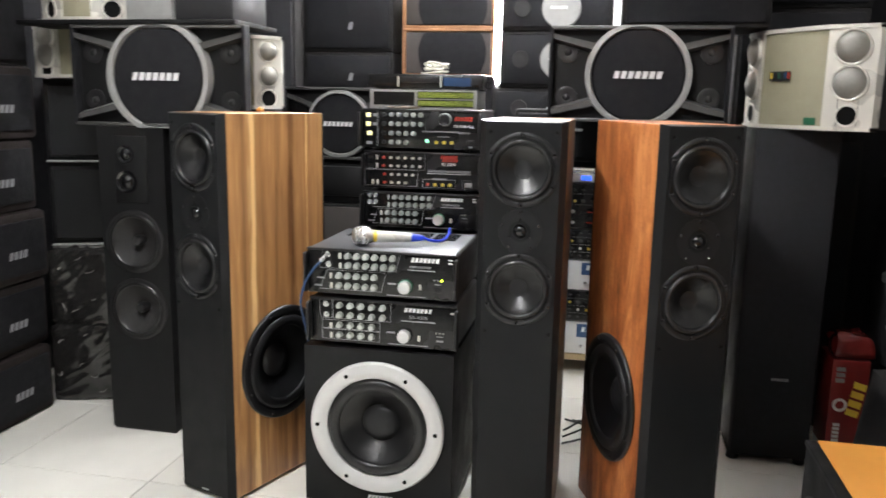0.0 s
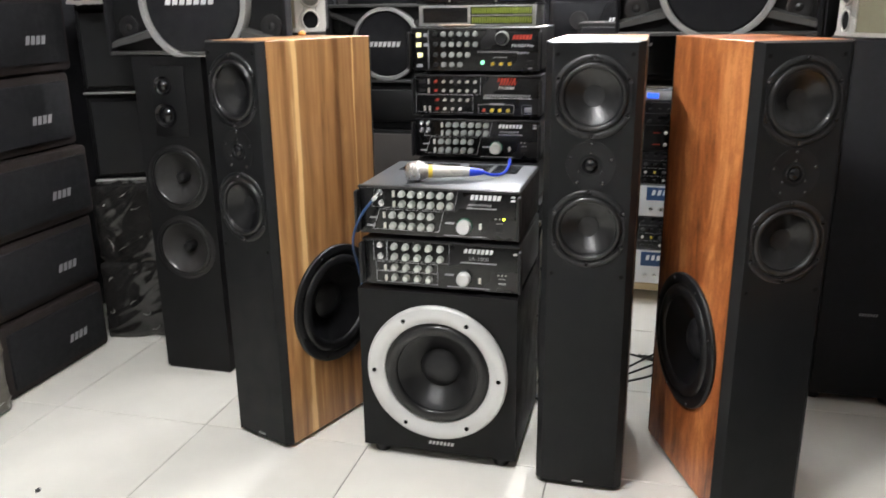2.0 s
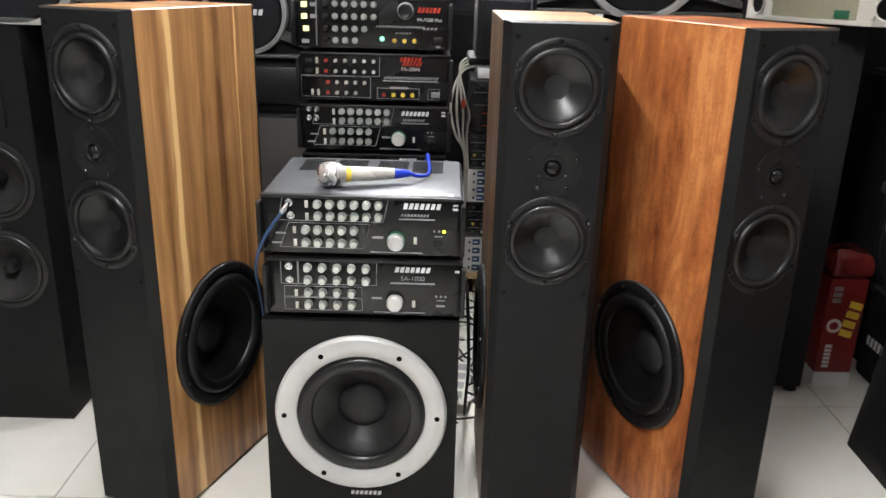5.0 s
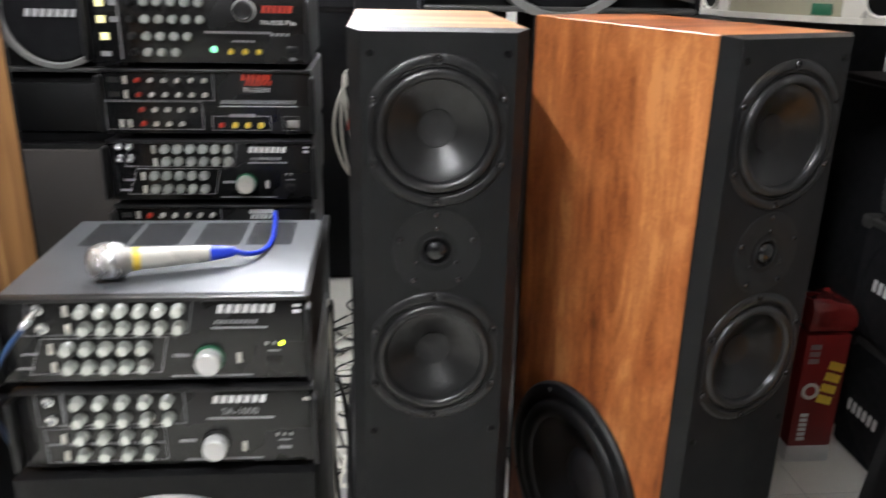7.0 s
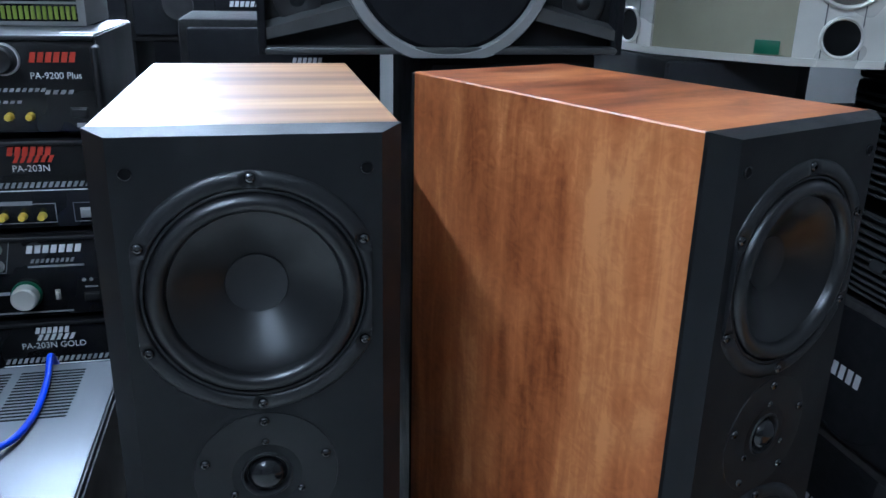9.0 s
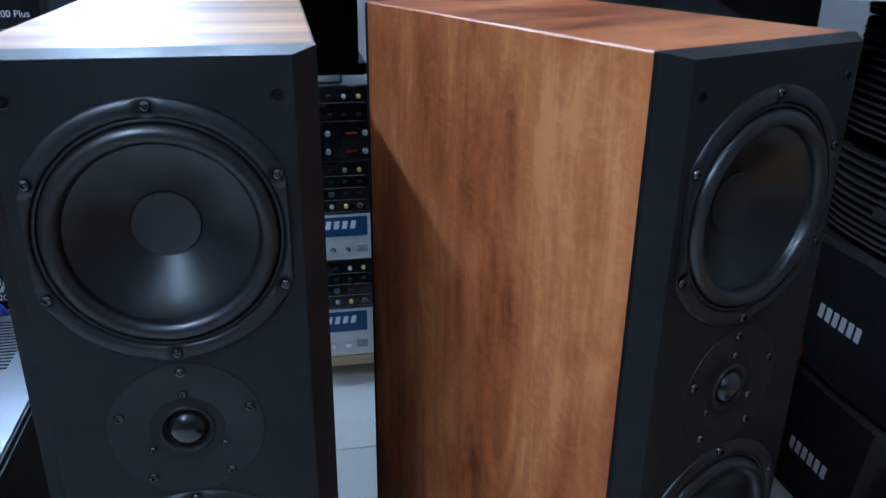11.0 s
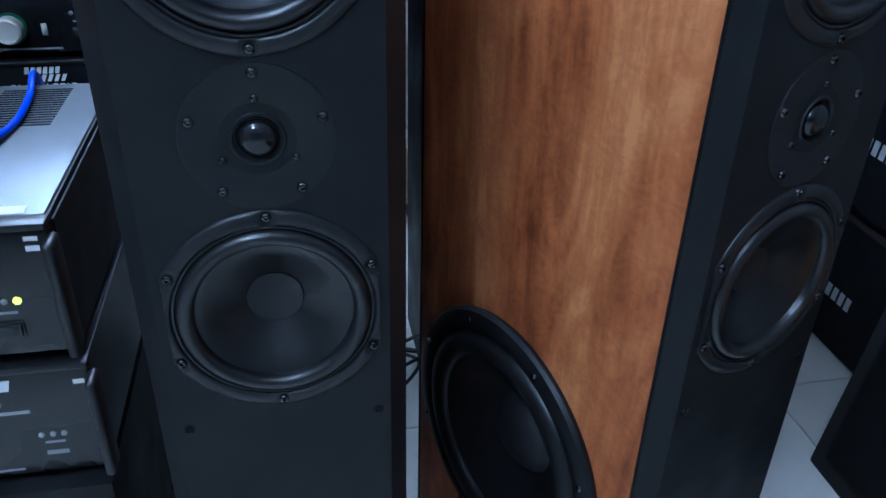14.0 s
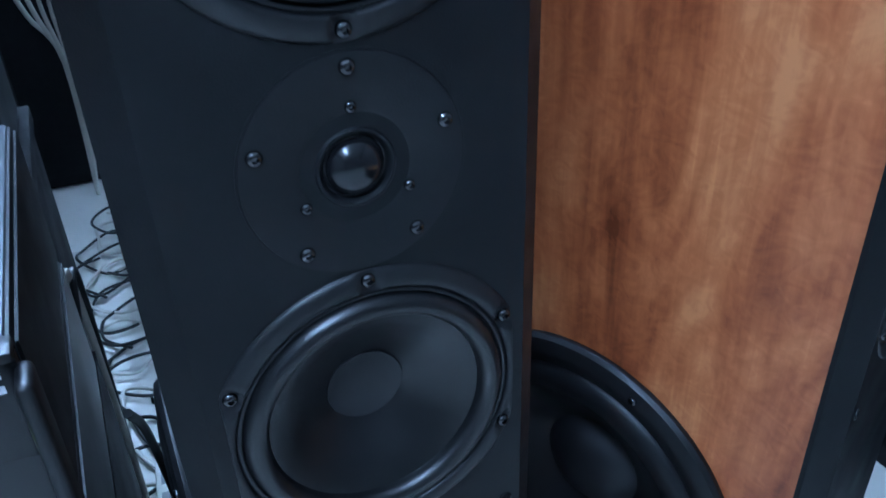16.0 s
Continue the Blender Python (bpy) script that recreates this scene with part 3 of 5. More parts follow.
def mixing_amp(loc, label, w, h, d, rows, boxes, volume, extras, cover, jacks=(), logo=None, rz=0, name="mixing_amplifier", knob=("knob_chrome", 0.0083, 0.017), lips=True):
    """A karaoke mixing amplifier. Panel places are fractions across (0 to 1) and down (0 to 1) the front."""
    t = thing(name, loc, rz, label, "amplifier", "karaoke mixing amplifiers")
    f = 0.012
    foot = 0.012

    def at(u, v, y=0.0):
        return pose((u - 0.5) * w, y, foot + (1 - v) * (h - foot), 90, 0, 0)

    def xy(u, v):
        return ((u - 0.5) * w, foot + (1 - v) * (h - foot))

    part("front_panel", box(-w / 2, w / 2, 0, f, foot, h - 0.004, 0.002), M_PANEL, t, "glossy black control panel")
    bm = box(-w / 2 + 0.004, w / 2 - 0.004, f, d, foot, h, 0.0025)
    part("cover", bm, cover, t)
    for s in (-1, 1):
        part("side_plate", box(s * (w / 2 - 0.0032) - 0.0012, s * (w / 2 - 0.0032) + 0.0012, f, d - 0.002, foot + 0.002, h - 0.003), M_BLACKSTEEL, t, smooth=0)
    if lips:
        part("top_trim", box(-w / 2, w / 2, -0.006, f + 0.002, h - 0.0065, h + 0.0005, 0.0022), M_PLASTIC, t)
        for s in (-1, 1):
            x = s * (w / 2 + 0.002)
            part("side_handle", box(x - 0.005, x + 0.005, -0.022, 0.006, foot + 0.004, h - 0.012, 0.0045, 3), M_PLASTIC, t)
    for s in (-0.38, 0.38):
        for y in (0.05, d - 0.05):
            part("foot", lathe([(0.014, 0), (0.015, 0.003), (0.013, foot + 0.001), (0, foot + 0.001)], pose(s * w, y, 0), 14), M_RUBBER, t)
    # vent louvres in the cover, towards the back
    slot = link_mesh("vent_slot", box(-0.037, 0.037, -0.0012, 0.0012, 0, 0.0006), M_HOLE, 0)
    for cx in (-0.135, -0.05, 0.05, 0.135):
        for k in range(16):
            piece("vent_slot", slot, t, pose(cx, d * 0.62 + k * 0.0075, h + 0.0002))
    # shade on the steel cover's sides, put in as thin black sheets
    if cover is M_STEEL:
        for s in (-1, 1):
            x0, x1 = sorted((s * w / 2, s * (w / 2 + 0.002)))
            part("side_shade", box(x0, x1, 0.014, d - 0.004, 0.012, h - 0.006), M_CAB, t, "thin black sheet for the shaded side of the cover")
    key, kr, kd = knob
    kinds = {"w": knob_mesh(key, kr, kd, M_KNOB), "r": knob_mesh("knob_red", kr * 0.55, kd * 0.8, M_RED), "s": knob_mesh("knob_small", kr * 0.52, kd * 0.9, M_SILVER), "y": knob_mesh("knob_yellow", kr * 0.62, kd * 0.8, M_YELLOW), "k": knob_mesh("knob_black", kr * 0.8, kd * 0.7, M_PLASTIC)}
    for v, us, kind in rows:
        for u, c in zip(us, kind * len(us) if len(kind) == 1 else kind):
            piece("knob", kinds[c], t, at(u, v))
    for q in boxes:
        part("printed_outline", outline_bm([xy(u, v) for u, v in q]), M_GREYPRINT, t, at=pose(0, -0.0003, 0, 90, 0, 0), smooth=0)
    for u, v in jacks:
        part("jack_socket", lathe([(0.0085, 0), (0.0085, 0.004), (0.006, 0.005), (0.0042, 0.004), (0.0040, 0.0005), (0, 0.0005)], None, 18), M_CHROME, t, at=at(u, v))
    if volume:
        u, v, r, ringmat, capmat = volume
        part("volume_ring", lathe([(r * 1.16, 0), (r * 1.16, 0.004), (r * 1.10, 0.006), (r * 1.02, 0.006)], None, 36), ringmat, t, at=at(u, v))
        part("volume_knob", lathe([(r, 0.0), (r, 0.014), (r * 0.96, 0.022), (r * 0.82, 0.0245), (r * 0.70, 0.0235), (0, 0.0240)], None, 36), capmat, t, "large volume knob", at(u, v))
    if logo:
        u, v, lw, lh, n, m = logo
        badge("logo", lw, lh, n, m, t, at(u, v, -0.0002))
    for e in extras:
        kind, u, v = e[0], e[1], e[2]
        if kind == "text":
            lettering(e[3], e[4], e[5], t, at(u, v, -0.0004), shear=e[6] if len(e) > 6 else 0)
        elif kind == "bar":
            part("printed_bar", box(-e[3] / 2, e[3] / 2, -e[4] / 2, e[4] / 2, 0, 0.0006), e[5], t, at=at(u, v), smooth=0)
        elif kind == "script":
            badge("printed_writing", e[3], e[4], e[5], e[6], t, at(u, v, -0.0002), 0.5, 0.4)
        elif kind == "led":
            part("indicator", lathe([(e[4] if len(e) > 4 else 0.0028, 0), (e[4] if len(e) > 4 else 0.0028, 0.0015), (0.001, 0.003), (0, 0.003)], None, 12), e[3], t, at=at(u, v))
        elif kind == "switch":
            part("switch", slab(box(-0.0035, 0.0035, -0.008, 0.008, 0, 0.0015), -0.0025, 0.0025, -0.004, 0.004, 0, 0.006, 0.0006), M_SILVER, t, at=at(u, v))
        elif kind == "power":
            part("power_switch", slab(box(-0.012, 0.012, -0.008, 0.008, 0, 0.002, 0.001), -0.010, 0.010, -0.006, 0.006, 0.002, 0.005, 0.0015), M_GUNMETAL if len(e) > 3 else M_PLASTIC, t, at=at(u, v))
        elif kind == "button":
            part("lit_button", box(-0.008, 0.008, -0.007, 0.007, 0, 0.004, 0.001), e[3], t, at=at(u, v))
    return t


def steps(a, b, n):
    return [a + (b - a) * i / (n - 1) for i in range(n)]


A_ROWS = [(0.145, steps(0.281, 0.584, 6), "w"), (0.348, steps(0.283, 0.584, 6), "w"), (0.585, steps(0.219, 0.461, 5), "w"), (0.808, steps(0.220, 0.460, 5), "w")]
A_BOXES = [((0.108, 0.045), (0.632, 0.045), (0.607, 0.435), (0.085, 0.435)), ((0.136, 0.475), (0.540, 0.475), (0.510, 0.90), (0.088, 0.90))]
A_EXTRAS = [("switch", 0.226, 0.155), ("switch", 0.228, 0.365), ("switch", 0.163, 0.60), ("switch", 0.166, 0.82), ("bar", 0.095, 0.66, 0.022, 0.004, M_GREYPRINT), ("bar", 0.075, 0.83, 0.022, 0.004, M_GREYPRINT),
            ("script", 0.765, 0.305, 0.062, 0.006, 9, M_GREYPRINT), ("bar", 0.775, 0.375, 0.078, 0.003, M_GREYPRINT), ("bar", 0.58, 0.70, 0.024, 0.005, M_GREYPRINT), ("switch", 0.768, 0.74), ("bar", 0.675, 0.955, 0.115, 0.0025, M_GREYPRINT),
            ("led", 0.862, 0.57, M_GUNMETAL), ("led", 0.887, 0.57, M_GUNMETAL), ("led", 0.911, 0.57, M_LED_Y, 0.0034), ("bar", 0.885, 0.66, 0.018, 0.0025, M_GREYPRINT), ("power", 0.885, 0.79), ("bar", 0.965, 0.12, 0.011, 0.004, M_WHITE), ("bar", 0.965, 0.19, 0.011, 0.005, M_WHITE)]
B_ROWS = [(0.155, steps(0.208, 0.505, 5), "w"), (0.375, steps(0.208, 0.505, 5), "w"), (0.600, steps(0.208, 0.432, 4), "w"), (0.818, steps(0.208, 0.432, 4), "w")]
B_BOXES = [((0.07, 0.03), (0.155, 0.03), (0.155, 0.46), (0.07, 0.46)), ((0.16, 0.03), (0.56, 0.03), (0.56, 0.46), (0.16, 0.46)), ((0.085, 0.50), (0.485, 0.50), (0.485, 0.69), (0.085, 0.69)), ((0.085, 0.71), (0.485, 0.71), (0.485, 0.93), (0.085, 0.93))]
B_EXTRAS = [("switch", 0.145, 0.63), ("switch", 0.148, 0.85), ("text", 0.745, 0.36, "SA-1000", 0.0155, M_GREYPRINT), ("bar", 0.745, 0.41, 0.098, 0.0035, M_GREYPRINT), ("bar", 0.56, 0.69, 0.024, 0.005, M_GREYPRINT), ("switch", 0.752, 0.78), ("bar", 0.68, 0.945, 0.115, 0.0025, M_GREYPRINT),
            ("led", 0.868, 0.635, M_GUNMETAL), ("led", 0.892, 0.635, M_GUNMETAL), ("led", 0.915, 0.635, M_GUNMETAL), ("bar", 0.892, 0.71, 0.018, 0.0025, M_GREYPRINT), ("bar", 0.892, 0.81, 0.020, 0.005, M_GREYPRINT), ("bar", 0.972, 0.18, 0.010, 0.005, M_SILVER)]
mixing_amp((-0.598, 2.108, 0.509), "black mixing amplifier with chrome knobs on the subwoofer", 0.430, 0.143, 0.36, B_ROWS, B_BOXES, (0.656, 0.735, 0.0185, M_PLASTIC, M_RING), B_EXTRAS, M_BLACKSTEEL, [(0.112, 0.14), (0.115, 0.375)], (0.745, 0.165, 0.080, 0.012, 7, M_WHITE))
mixing_amp((-0.604, 2.108, 0.6525), "grey-topped mixing amplifier with chrome knobs and lit indicator", 0.432, 0.143, 0.355, A_ROWS, A_BOXES, (0.672, 0.745, 0.0185, M_GREEN, M_RING), A_EXTRAS, M_STEEL, [(0.140, 0.13), (0.148, 0.345)], (0.800, 0.15, 0.082, 0.013, 7, M_WHITE))

# the stack behind
P_ROWS = [(0.17, steps(0.175, 0.49, 6), "rsssss"), (0.39, steps(0.175, 0.49, 6), "rsssss"), (0.62, steps(0.185, 0.43, 5), "rssss"), (0.84, steps(0.185, 0.37, 4), "rsss"), (0.86, steps(0.56, 0.75, 4), "ryyy")]
P_BOXES = [((0.0, 0.03), (0.53, 0.03), (0.53, 0.48), (0.0, 0.48)), ((0.01, 0.50), (0.47, 0.50), (0.47, 0.93), (0.01, 0.93)), ((0.515, 0.72), (0.795, 0.72), (0.795, 0.94), (0.515, 0.94)), ((0.855, 0.72), (0.93, 0.72), (0.93, 0.94), (0.855, 0.94))]


def p_extras(model, col):
    return [("text", 0.735, 0.345, model, 0.0135, M_WHITE), ("script", 0.74, 0.50, 0.15, 0.008, 18, M_GREYPRINT), ("bar", 0.74, 0.565, 0.155, 0.0015, M_WHITE), ("bar", 0.66, 0.71, 0.05, 0.006, M_GREYPRINT), ("script", 0.745, 0.205, 0.055, 0.010, 6, col), ("power", 0.905, 0.84, 1),
            ("switch", 0.115, 0.17), ("switch", 0.115, 0.39), ("bar", 0.06, 0.17, 0.02, 0.010, M_PLASTIC), ("bar", 0.06, 0.39, 0.02, 0.010, M_PLASTIC), ("switch", 0.12, 0.84), ("switch", 0.08, 0.84)]


SX, SY = -0.629, 2.69
mixing_amp((SX, SY, 0.618), "black mixing amplifier with small silver knobs in a stack", 0.408, 0.140, 0.34, P_ROWS, P_BOXES, None, p_extras("PA-203N GOLD", M_WHITE), M_BLACKSTEEL, (), (0.735, 0.115, 0.05, 0.010, 6, M_WHITE))
S3_EXTRAS = [e for e in A_EXTRAS if not (e[0] == "led" and e[3] is M_LED_Y)]
mixing_amp((SX + 0.002, SY - 0.004, 0.758), "black mixing amplifier with chrome knobs in a stack", 0.414, 0.138, 0.34, A_ROWS, A_BOXES, (0.665, 0.72, 0.0185, M_GREEN, M_SILVER), S3_EXTRAS, M_BLACKSTEEL, [(0.06, 0.10), (0.11, 0.10), (0.06, 0.30), (0.11, 0.30)], (0.775, 0.16, 0.078, 0.012, 7, M_WHITE))
mixing_amp((SX + 0.004, SY, 0.896), "black mixing amplifier with red and silver knobs in a stack", 0.412, 0.141, 0.34, P_ROWS, P_BOXES, None, p_extras("PA-203N", M_RED), M_BLACKSTEEL, (), (0.735, 0.115, 0.06, 0.013, 6, M_RED))
S1_ROWS = [(0.14, steps(0.20, 0.51, 6), "kwwwww"), (0.38, steps(0.20, 0.51, 6), "kwwwww"), (0.62, steps(0.20, 0.45, 5), "kwwww"), (0.85, steps(0.20, 0.39, 4), "kwww"), (0.83, steps(0.645, 0.775, 3), "yyy")]
S1_EXTRAS = [("button", 0.065, 0.16, M_BUTTON), ("button", 0.065, 0.39, M_BUTTON), ("button", 0.075, 0.63, M_BUTTON), ("bar", 0.07, 0.88, 0.02, 0.010, M_GREYPRINT), ("led", 0.565, 0.80, M_LED_G, 0.0065), ("text", 0.87, 0.44, "PA-9200 Plus", 0.0125, M_WHITE), ("script", 0.68, 0.555, 0.13, 0.005, 16, M_GREYPRINT), ("script", 0.875, 0.58, 0.04, 0.006, 4, M_GREYPRINT),
             ("script", 0.705, 0.68, 0.045, 0.004, 5, M_GREYPRINT), ("power", 0.93, 0.80), ("bar", 0.93, 0.93, 0.012, 0.006, M_GREYPRINT), ("bar", 0.12, 0.16, 0.014, 0.01, M_GREYPRINT), ("bar", 0.12, 0.39, 0.014, 0.01, M_GREYPRINT)]
S1_BOXES = [((0.14, 0.04), (0.145, 0.04), (0.145, 0.95), (0.14, 0.95))]
mixing_amp((SX - 0.004, SY, 1.037), "black mixing amplifier with yellow lit buttons atop a stack", 0.418, 0.145, 0.36, S1_ROWS, S1_BOXES, (0.715, 0.24, 0.019, M_RING, M_PLASTIC), S1_EXTRAS, M_BLACKSTEEL, (), (0.865, 0.22, 0.062, 0.014, 6, M_RED), knob=("knob_mid", 0.0075, 0.014))
t = thing("equipment_stand", (SX, SY + 0.02, 0), 0, "low black wooden stand under the amplifier stack", "stand")
part("top_board", box(-0.215, 0.215, 0, 0.36, 0.59, 0.618, 0.003), M_CAB, t)
part("back_board", box(-0.205, 0.205, 0.33, 0.35, 0.0, 0.59), M_CAB, t)
for s in (-1, 1):
    part("side_board", box(s * 0.212 - 0.009 * (s + 1), s * 0.212 - 0.009 * (s - 1), 0, 0.33, 0.0, 0.59, 0.002), M_CAB, t)
part("shelf_board", box(-0.192, 0.192, 0.0, 0.33, 0.28, 0.298), M_CAB, t)

# ---- background speakers ----
def cab(name, loc, rz, w, h, d, material, label, group="", grille=None, logo=None, trim=None, bevel=0.008, inset=0.015):
    """A boxed loudspeaker: body, framed grille or cloth front and a plain badge. Base centre front at loc, front to -y."""
    t = thing(name, loc, rz, label, "speaker", group)
    part("cabinet_body", box(-w / 2, w / 2, 0.012, d, 0, h, bevel), material, t)
    if grille:
        part("grille", box(-w / 2 + inset, w / 2 - inset, 0.0, 0.02, inset, h - inset, 0.006), grille, t)
    if trim:
        bm = bmesh.new()
        for a in ((-w / 2, w / 2, 0, 0.012), (-w / 2, w / 2, h - 0.012, h)):
            slab(bm, a[0], a[1], -0.004, 0.012, a[2], a[3], 0.002)
        for s in (-1, 1):
            slab(bm, s * w / 2 - 0.006 * (1 + s), s * w / 2 + 0.006 * (1 - s), -0.004, 0.012, 0.012, h - 0.012, 0.002)
        part("front_trim", bm, trim, t)
    if logo:
        u, v, lw, lh, n, m = logo
        badge("logo", lw, lh, n, m, t, pose(u * w, -0.0006 if grille else 0.0115, v * h, 90, 0, 0))
    return t


def karaoke_cab(loc, rz, w, h, d, r, label):
    """Horizontal karaoke speaker: big round grille in a grey ring, grey spokes to the corners, tweeters in the side windows."""
    t = thing("karaoke_speaker", loc, rz, label, "speaker", "horizontal black karaoke speakers")
    bm = bmesh.new()
    face_with_holes(bm, (0, 0.035, 0), (1, 0, 0), (0, 0, 1), [(-w / 2, 0), (w / 2, 0), (w / 2, h), (-w / 2, h)], [])
    fr = [bm.verts.new(p) for p in ((-w / 2, 0.036, 0), (w / 2, 0.036, 0), (w / 2, 0.036, h), (-w / 2, 0.036, h))]
    bk = [bm.verts.new(p) for p in ((-w * 0.28, d, 0), (w * 0.28, d, 0), (w * 0.28, d, h), (-w * 0.28, d, h))]
    for k in range(4):
        bm.faces.new((fr[k], fr[(k + 1) % 4], bk[(k + 1) % 4], bk[k]))
    bm.faces.new(bk)
    part("cabinet_body", bm, M_CAB, t, smooth=20)
    part("top_trim", box(-w / 2, w / 2, 0.0, 0.045, h - 0.010, h + 0.002, 0.003), M_TRIM, t)
    part("bottom_trim", box(-w / 2, w / 2, 0.0, 0.045, 0.001, 0.012, 0.003), M_TRIM, t)
    for s in (-1, 1):
        part("end_trim", box(s * w / 2 - 0.006 - 0.004 * s, s * w / 2 + 0.006 - 0.004 * s, 0.0, 0.045, 0.0, h, 0.003), M_CLOTH, t)
    c = Vector((0, 0, h / 2))
    lim = h / 2 + 0.004
    prof = [(r * 1.0, -0.030), (r * 1.0, 0.004), (r * 0.985, 0.010), (r * 0.90, 0.012), (r * 0.885, 0.006), (r * 0.88, -0.006)]
    bm = lathe(prof, None, 72)
    for v in bm.verts:
        v.co.y = max(-lim, min(lim, v.co.y))
    ring = part("ring", bm, M_GUNMETAL, t, "grey plastic ring", pose(0, 0.010, h / 2, 90, 0, 0))
    bm = lathe([(r * 0.885, -0.004), (r * 0.84, 0.004), (r * 0.5, 0.012), (0, 0.015)], None, 64)
    for v in bm.verts:
        v.co.y = max(-lim, min(lim, v.co.y))
    part("round_grille", bm, M_CLOTH, ring, "domed black mesh grille")
    badge("logo", r * 0.92, r * 0.135, 7, M_WHITE, ring, pose(0, 0, 0.0165))
    for sx in (-1, 1):
        for sz in (-1, 1):
            bm = bmesh.new()
            p, q = Vector((sx * r * 0.80, 0, sz * r * 0.52)), Vector((sx * (w / 2 - 0.008), 0, sz * (h / 2 - 0.030)))
            n = Vector((-(q - p).z, 0, (q - p).x)).normalized() * 0.011
            lo = [p + n, q + n * 0.7, q - n * 0.7, p - n]
            f = [bm.verts.new((v.x, 0.006, v.z + h / 2)) for v in lo]
            b = [bm.verts.new((v.x * 1.0, 0.036, v.z + h / 2 - sz * 0.010)) for v in lo]
            bm.faces.new(f)
            for k in range(4):
                bm.faces.new((f[k], f[(k + 1) % 4], b[(k + 1) % 4], b[k]))
            part("spoke", bm, M_TRIM, t, smooth=0)
        for dz in (-0.24, 0.24):
            tw = part("tweeter", lathe([(0.036, 0), (0.036, 0.004), (0.030, 0.006), (0.012, -0.004 + 0.006), (0.008, 0.006), (0, 0.008)], None, 28), M_PLASTIC, t, at=pose(sx * (r + (w / 2 - r) * 0.50), 0.034, h / 2 + dz * h, 90, 0, 0))
    return t


def silver_cab(loc, rz, w, h, d, label):
    """Silver karaoke speaker: beige mesh front, angled silver end panels with two round tweeter covers and a port."""
    t = thing("silver_karaoke_speaker", loc, rz, label, "speaker", "silver karaoke speakers")
    e = min(0.125, w * 0.36)
    part("cabinet_body", box(-w / 2 + 0.004, w / 2 - 0.004, 0.09, d, 0.004, h - 0.004, 0.006), M_CARPET, t, "charcoal carpeted body")
    bm = bmesh.new()
    n = 12
    top, bot = [], []
    for k in range(n + 1):
        u = -1 + 2 * k / n
        x = u * (w / 2 - e)
        y = 0.012 * u * u
        bot.append(bm.verts.new((x, y, 0.010)))
        top.append(bm.verts.new((x, y, h - 0.010)))
    for k in range(n):
        bm.faces.new((bot[k], bot[k + 1], top[k + 1], top[k]))
    part("mesh_grille", bm, M_BEIGE, t, "beige perforated metal grille")
    for zz in (0.0, h - 0.012):
        bm = bmesh.new()
        fr, bk, fr2, bk2 = [], [], [], []
        for k in range(17):
            u = -1 + 2 * k / 16
            y = -0.006 + 0.012 * u * u + max(abs(u) - (1 - 2 * e / w), 0) * w / 2 / e * 0.058
            for lst, yy, z in ((fr, y, zz), (bk, 0.10, zz), (fr2, y, zz + 0.012), (bk2, 0.10, zz + 0.012)):
                lst.append(bm.verts.new((u * w / 2, yy, z)))
        for k in range(16):
            for a, b in ((fr, bk), (fr2, bk2), (fr, fr2)):
                bm.faces.new((a[k], a[k + 1], b[k + 1], b[k]))
        part("edge_strip", bm, M_SILVER, t)
    for s in (-1, 1):
        bm = bmesh.new()
        x0, x1 = s * (w / 2 - e), s * w / 2
        vs = [(x0, 0.006, 0.012), (x1, 0.070, 0.012), (x1, 0.070, h - 0.012), (x0, 0.006, h - 0.012)]
        face = [bm.verts.new(p) for p in vs]
        back = [bm.verts.new((p[0], 0.10, p[2])) for p in vs]
        bm.faces.new(face)
        for k in range(4):
            bm.faces.new((face[k], face[(k + 1) % 4], back[(k + 1) % 4], back[k]))
        pan = part("end_panel", bm, M_SILVER, t, "silver end panel", smooth=0)
        tilt = math.degrees(math.atan2(0.064, e)) * s
        for zz in (0.79, 0.455):
            m = pose((x0 + x1) / 2, 0.037, h * zz, 0, 0, tilt) @ pose(0, 0, 0, 90, 0, 0)
            cover = part("tweeter_cover", lathe([(k * e / 0.125, q) for k, q in ((0.0475, 0.003), (0.046, 0.006), (0.038, 0.015), (0.020, 0.023), (0, 0.025))], None, 32), M_COVER, pan, "round silver mesh cover", m)
            part("cover_rim", lathe([(k * e / 0.125, q) for k, q in ((0.0535, 0), (0.0535, 0.006), (0.051, 0.009), (0.048, 0.008), (0.0465, 0.004))], None, 36), M_SILVER, cover, "silver rim")
        m = pose((x0 + x1) / 2, 0.037, h * 0.145, 0, 0, tilt) @ pose(0, 0, 0, 90, 0, 0)
        part("port_rim", lathe([(0.0335, 0.0), (0.033, 0.003), (0.0305, 0.0042), (0.0285, 0.003), (0.0275, 0.0012)], None, 32), M_SILVER, pan, "silver port rim", m)
        part("port", lathe([(0.0280, 0.0014), (0.0260, 0.0010), (0, 0.0010)], None, 28), M_HOLE, pan, "black port", m)
        for gx in (0.30, 0.70):
            px = x0 + (x1 - x0) * gx
            part("groove", box(-0.0009, 0.0009, -0.0006, 0.002, 0.013, h * 0.32), M_TRIM, pan, at=pose(px, 0.006 + 0.064 * gx, 0, 0, 0, tilt), smooth=0)
    return t


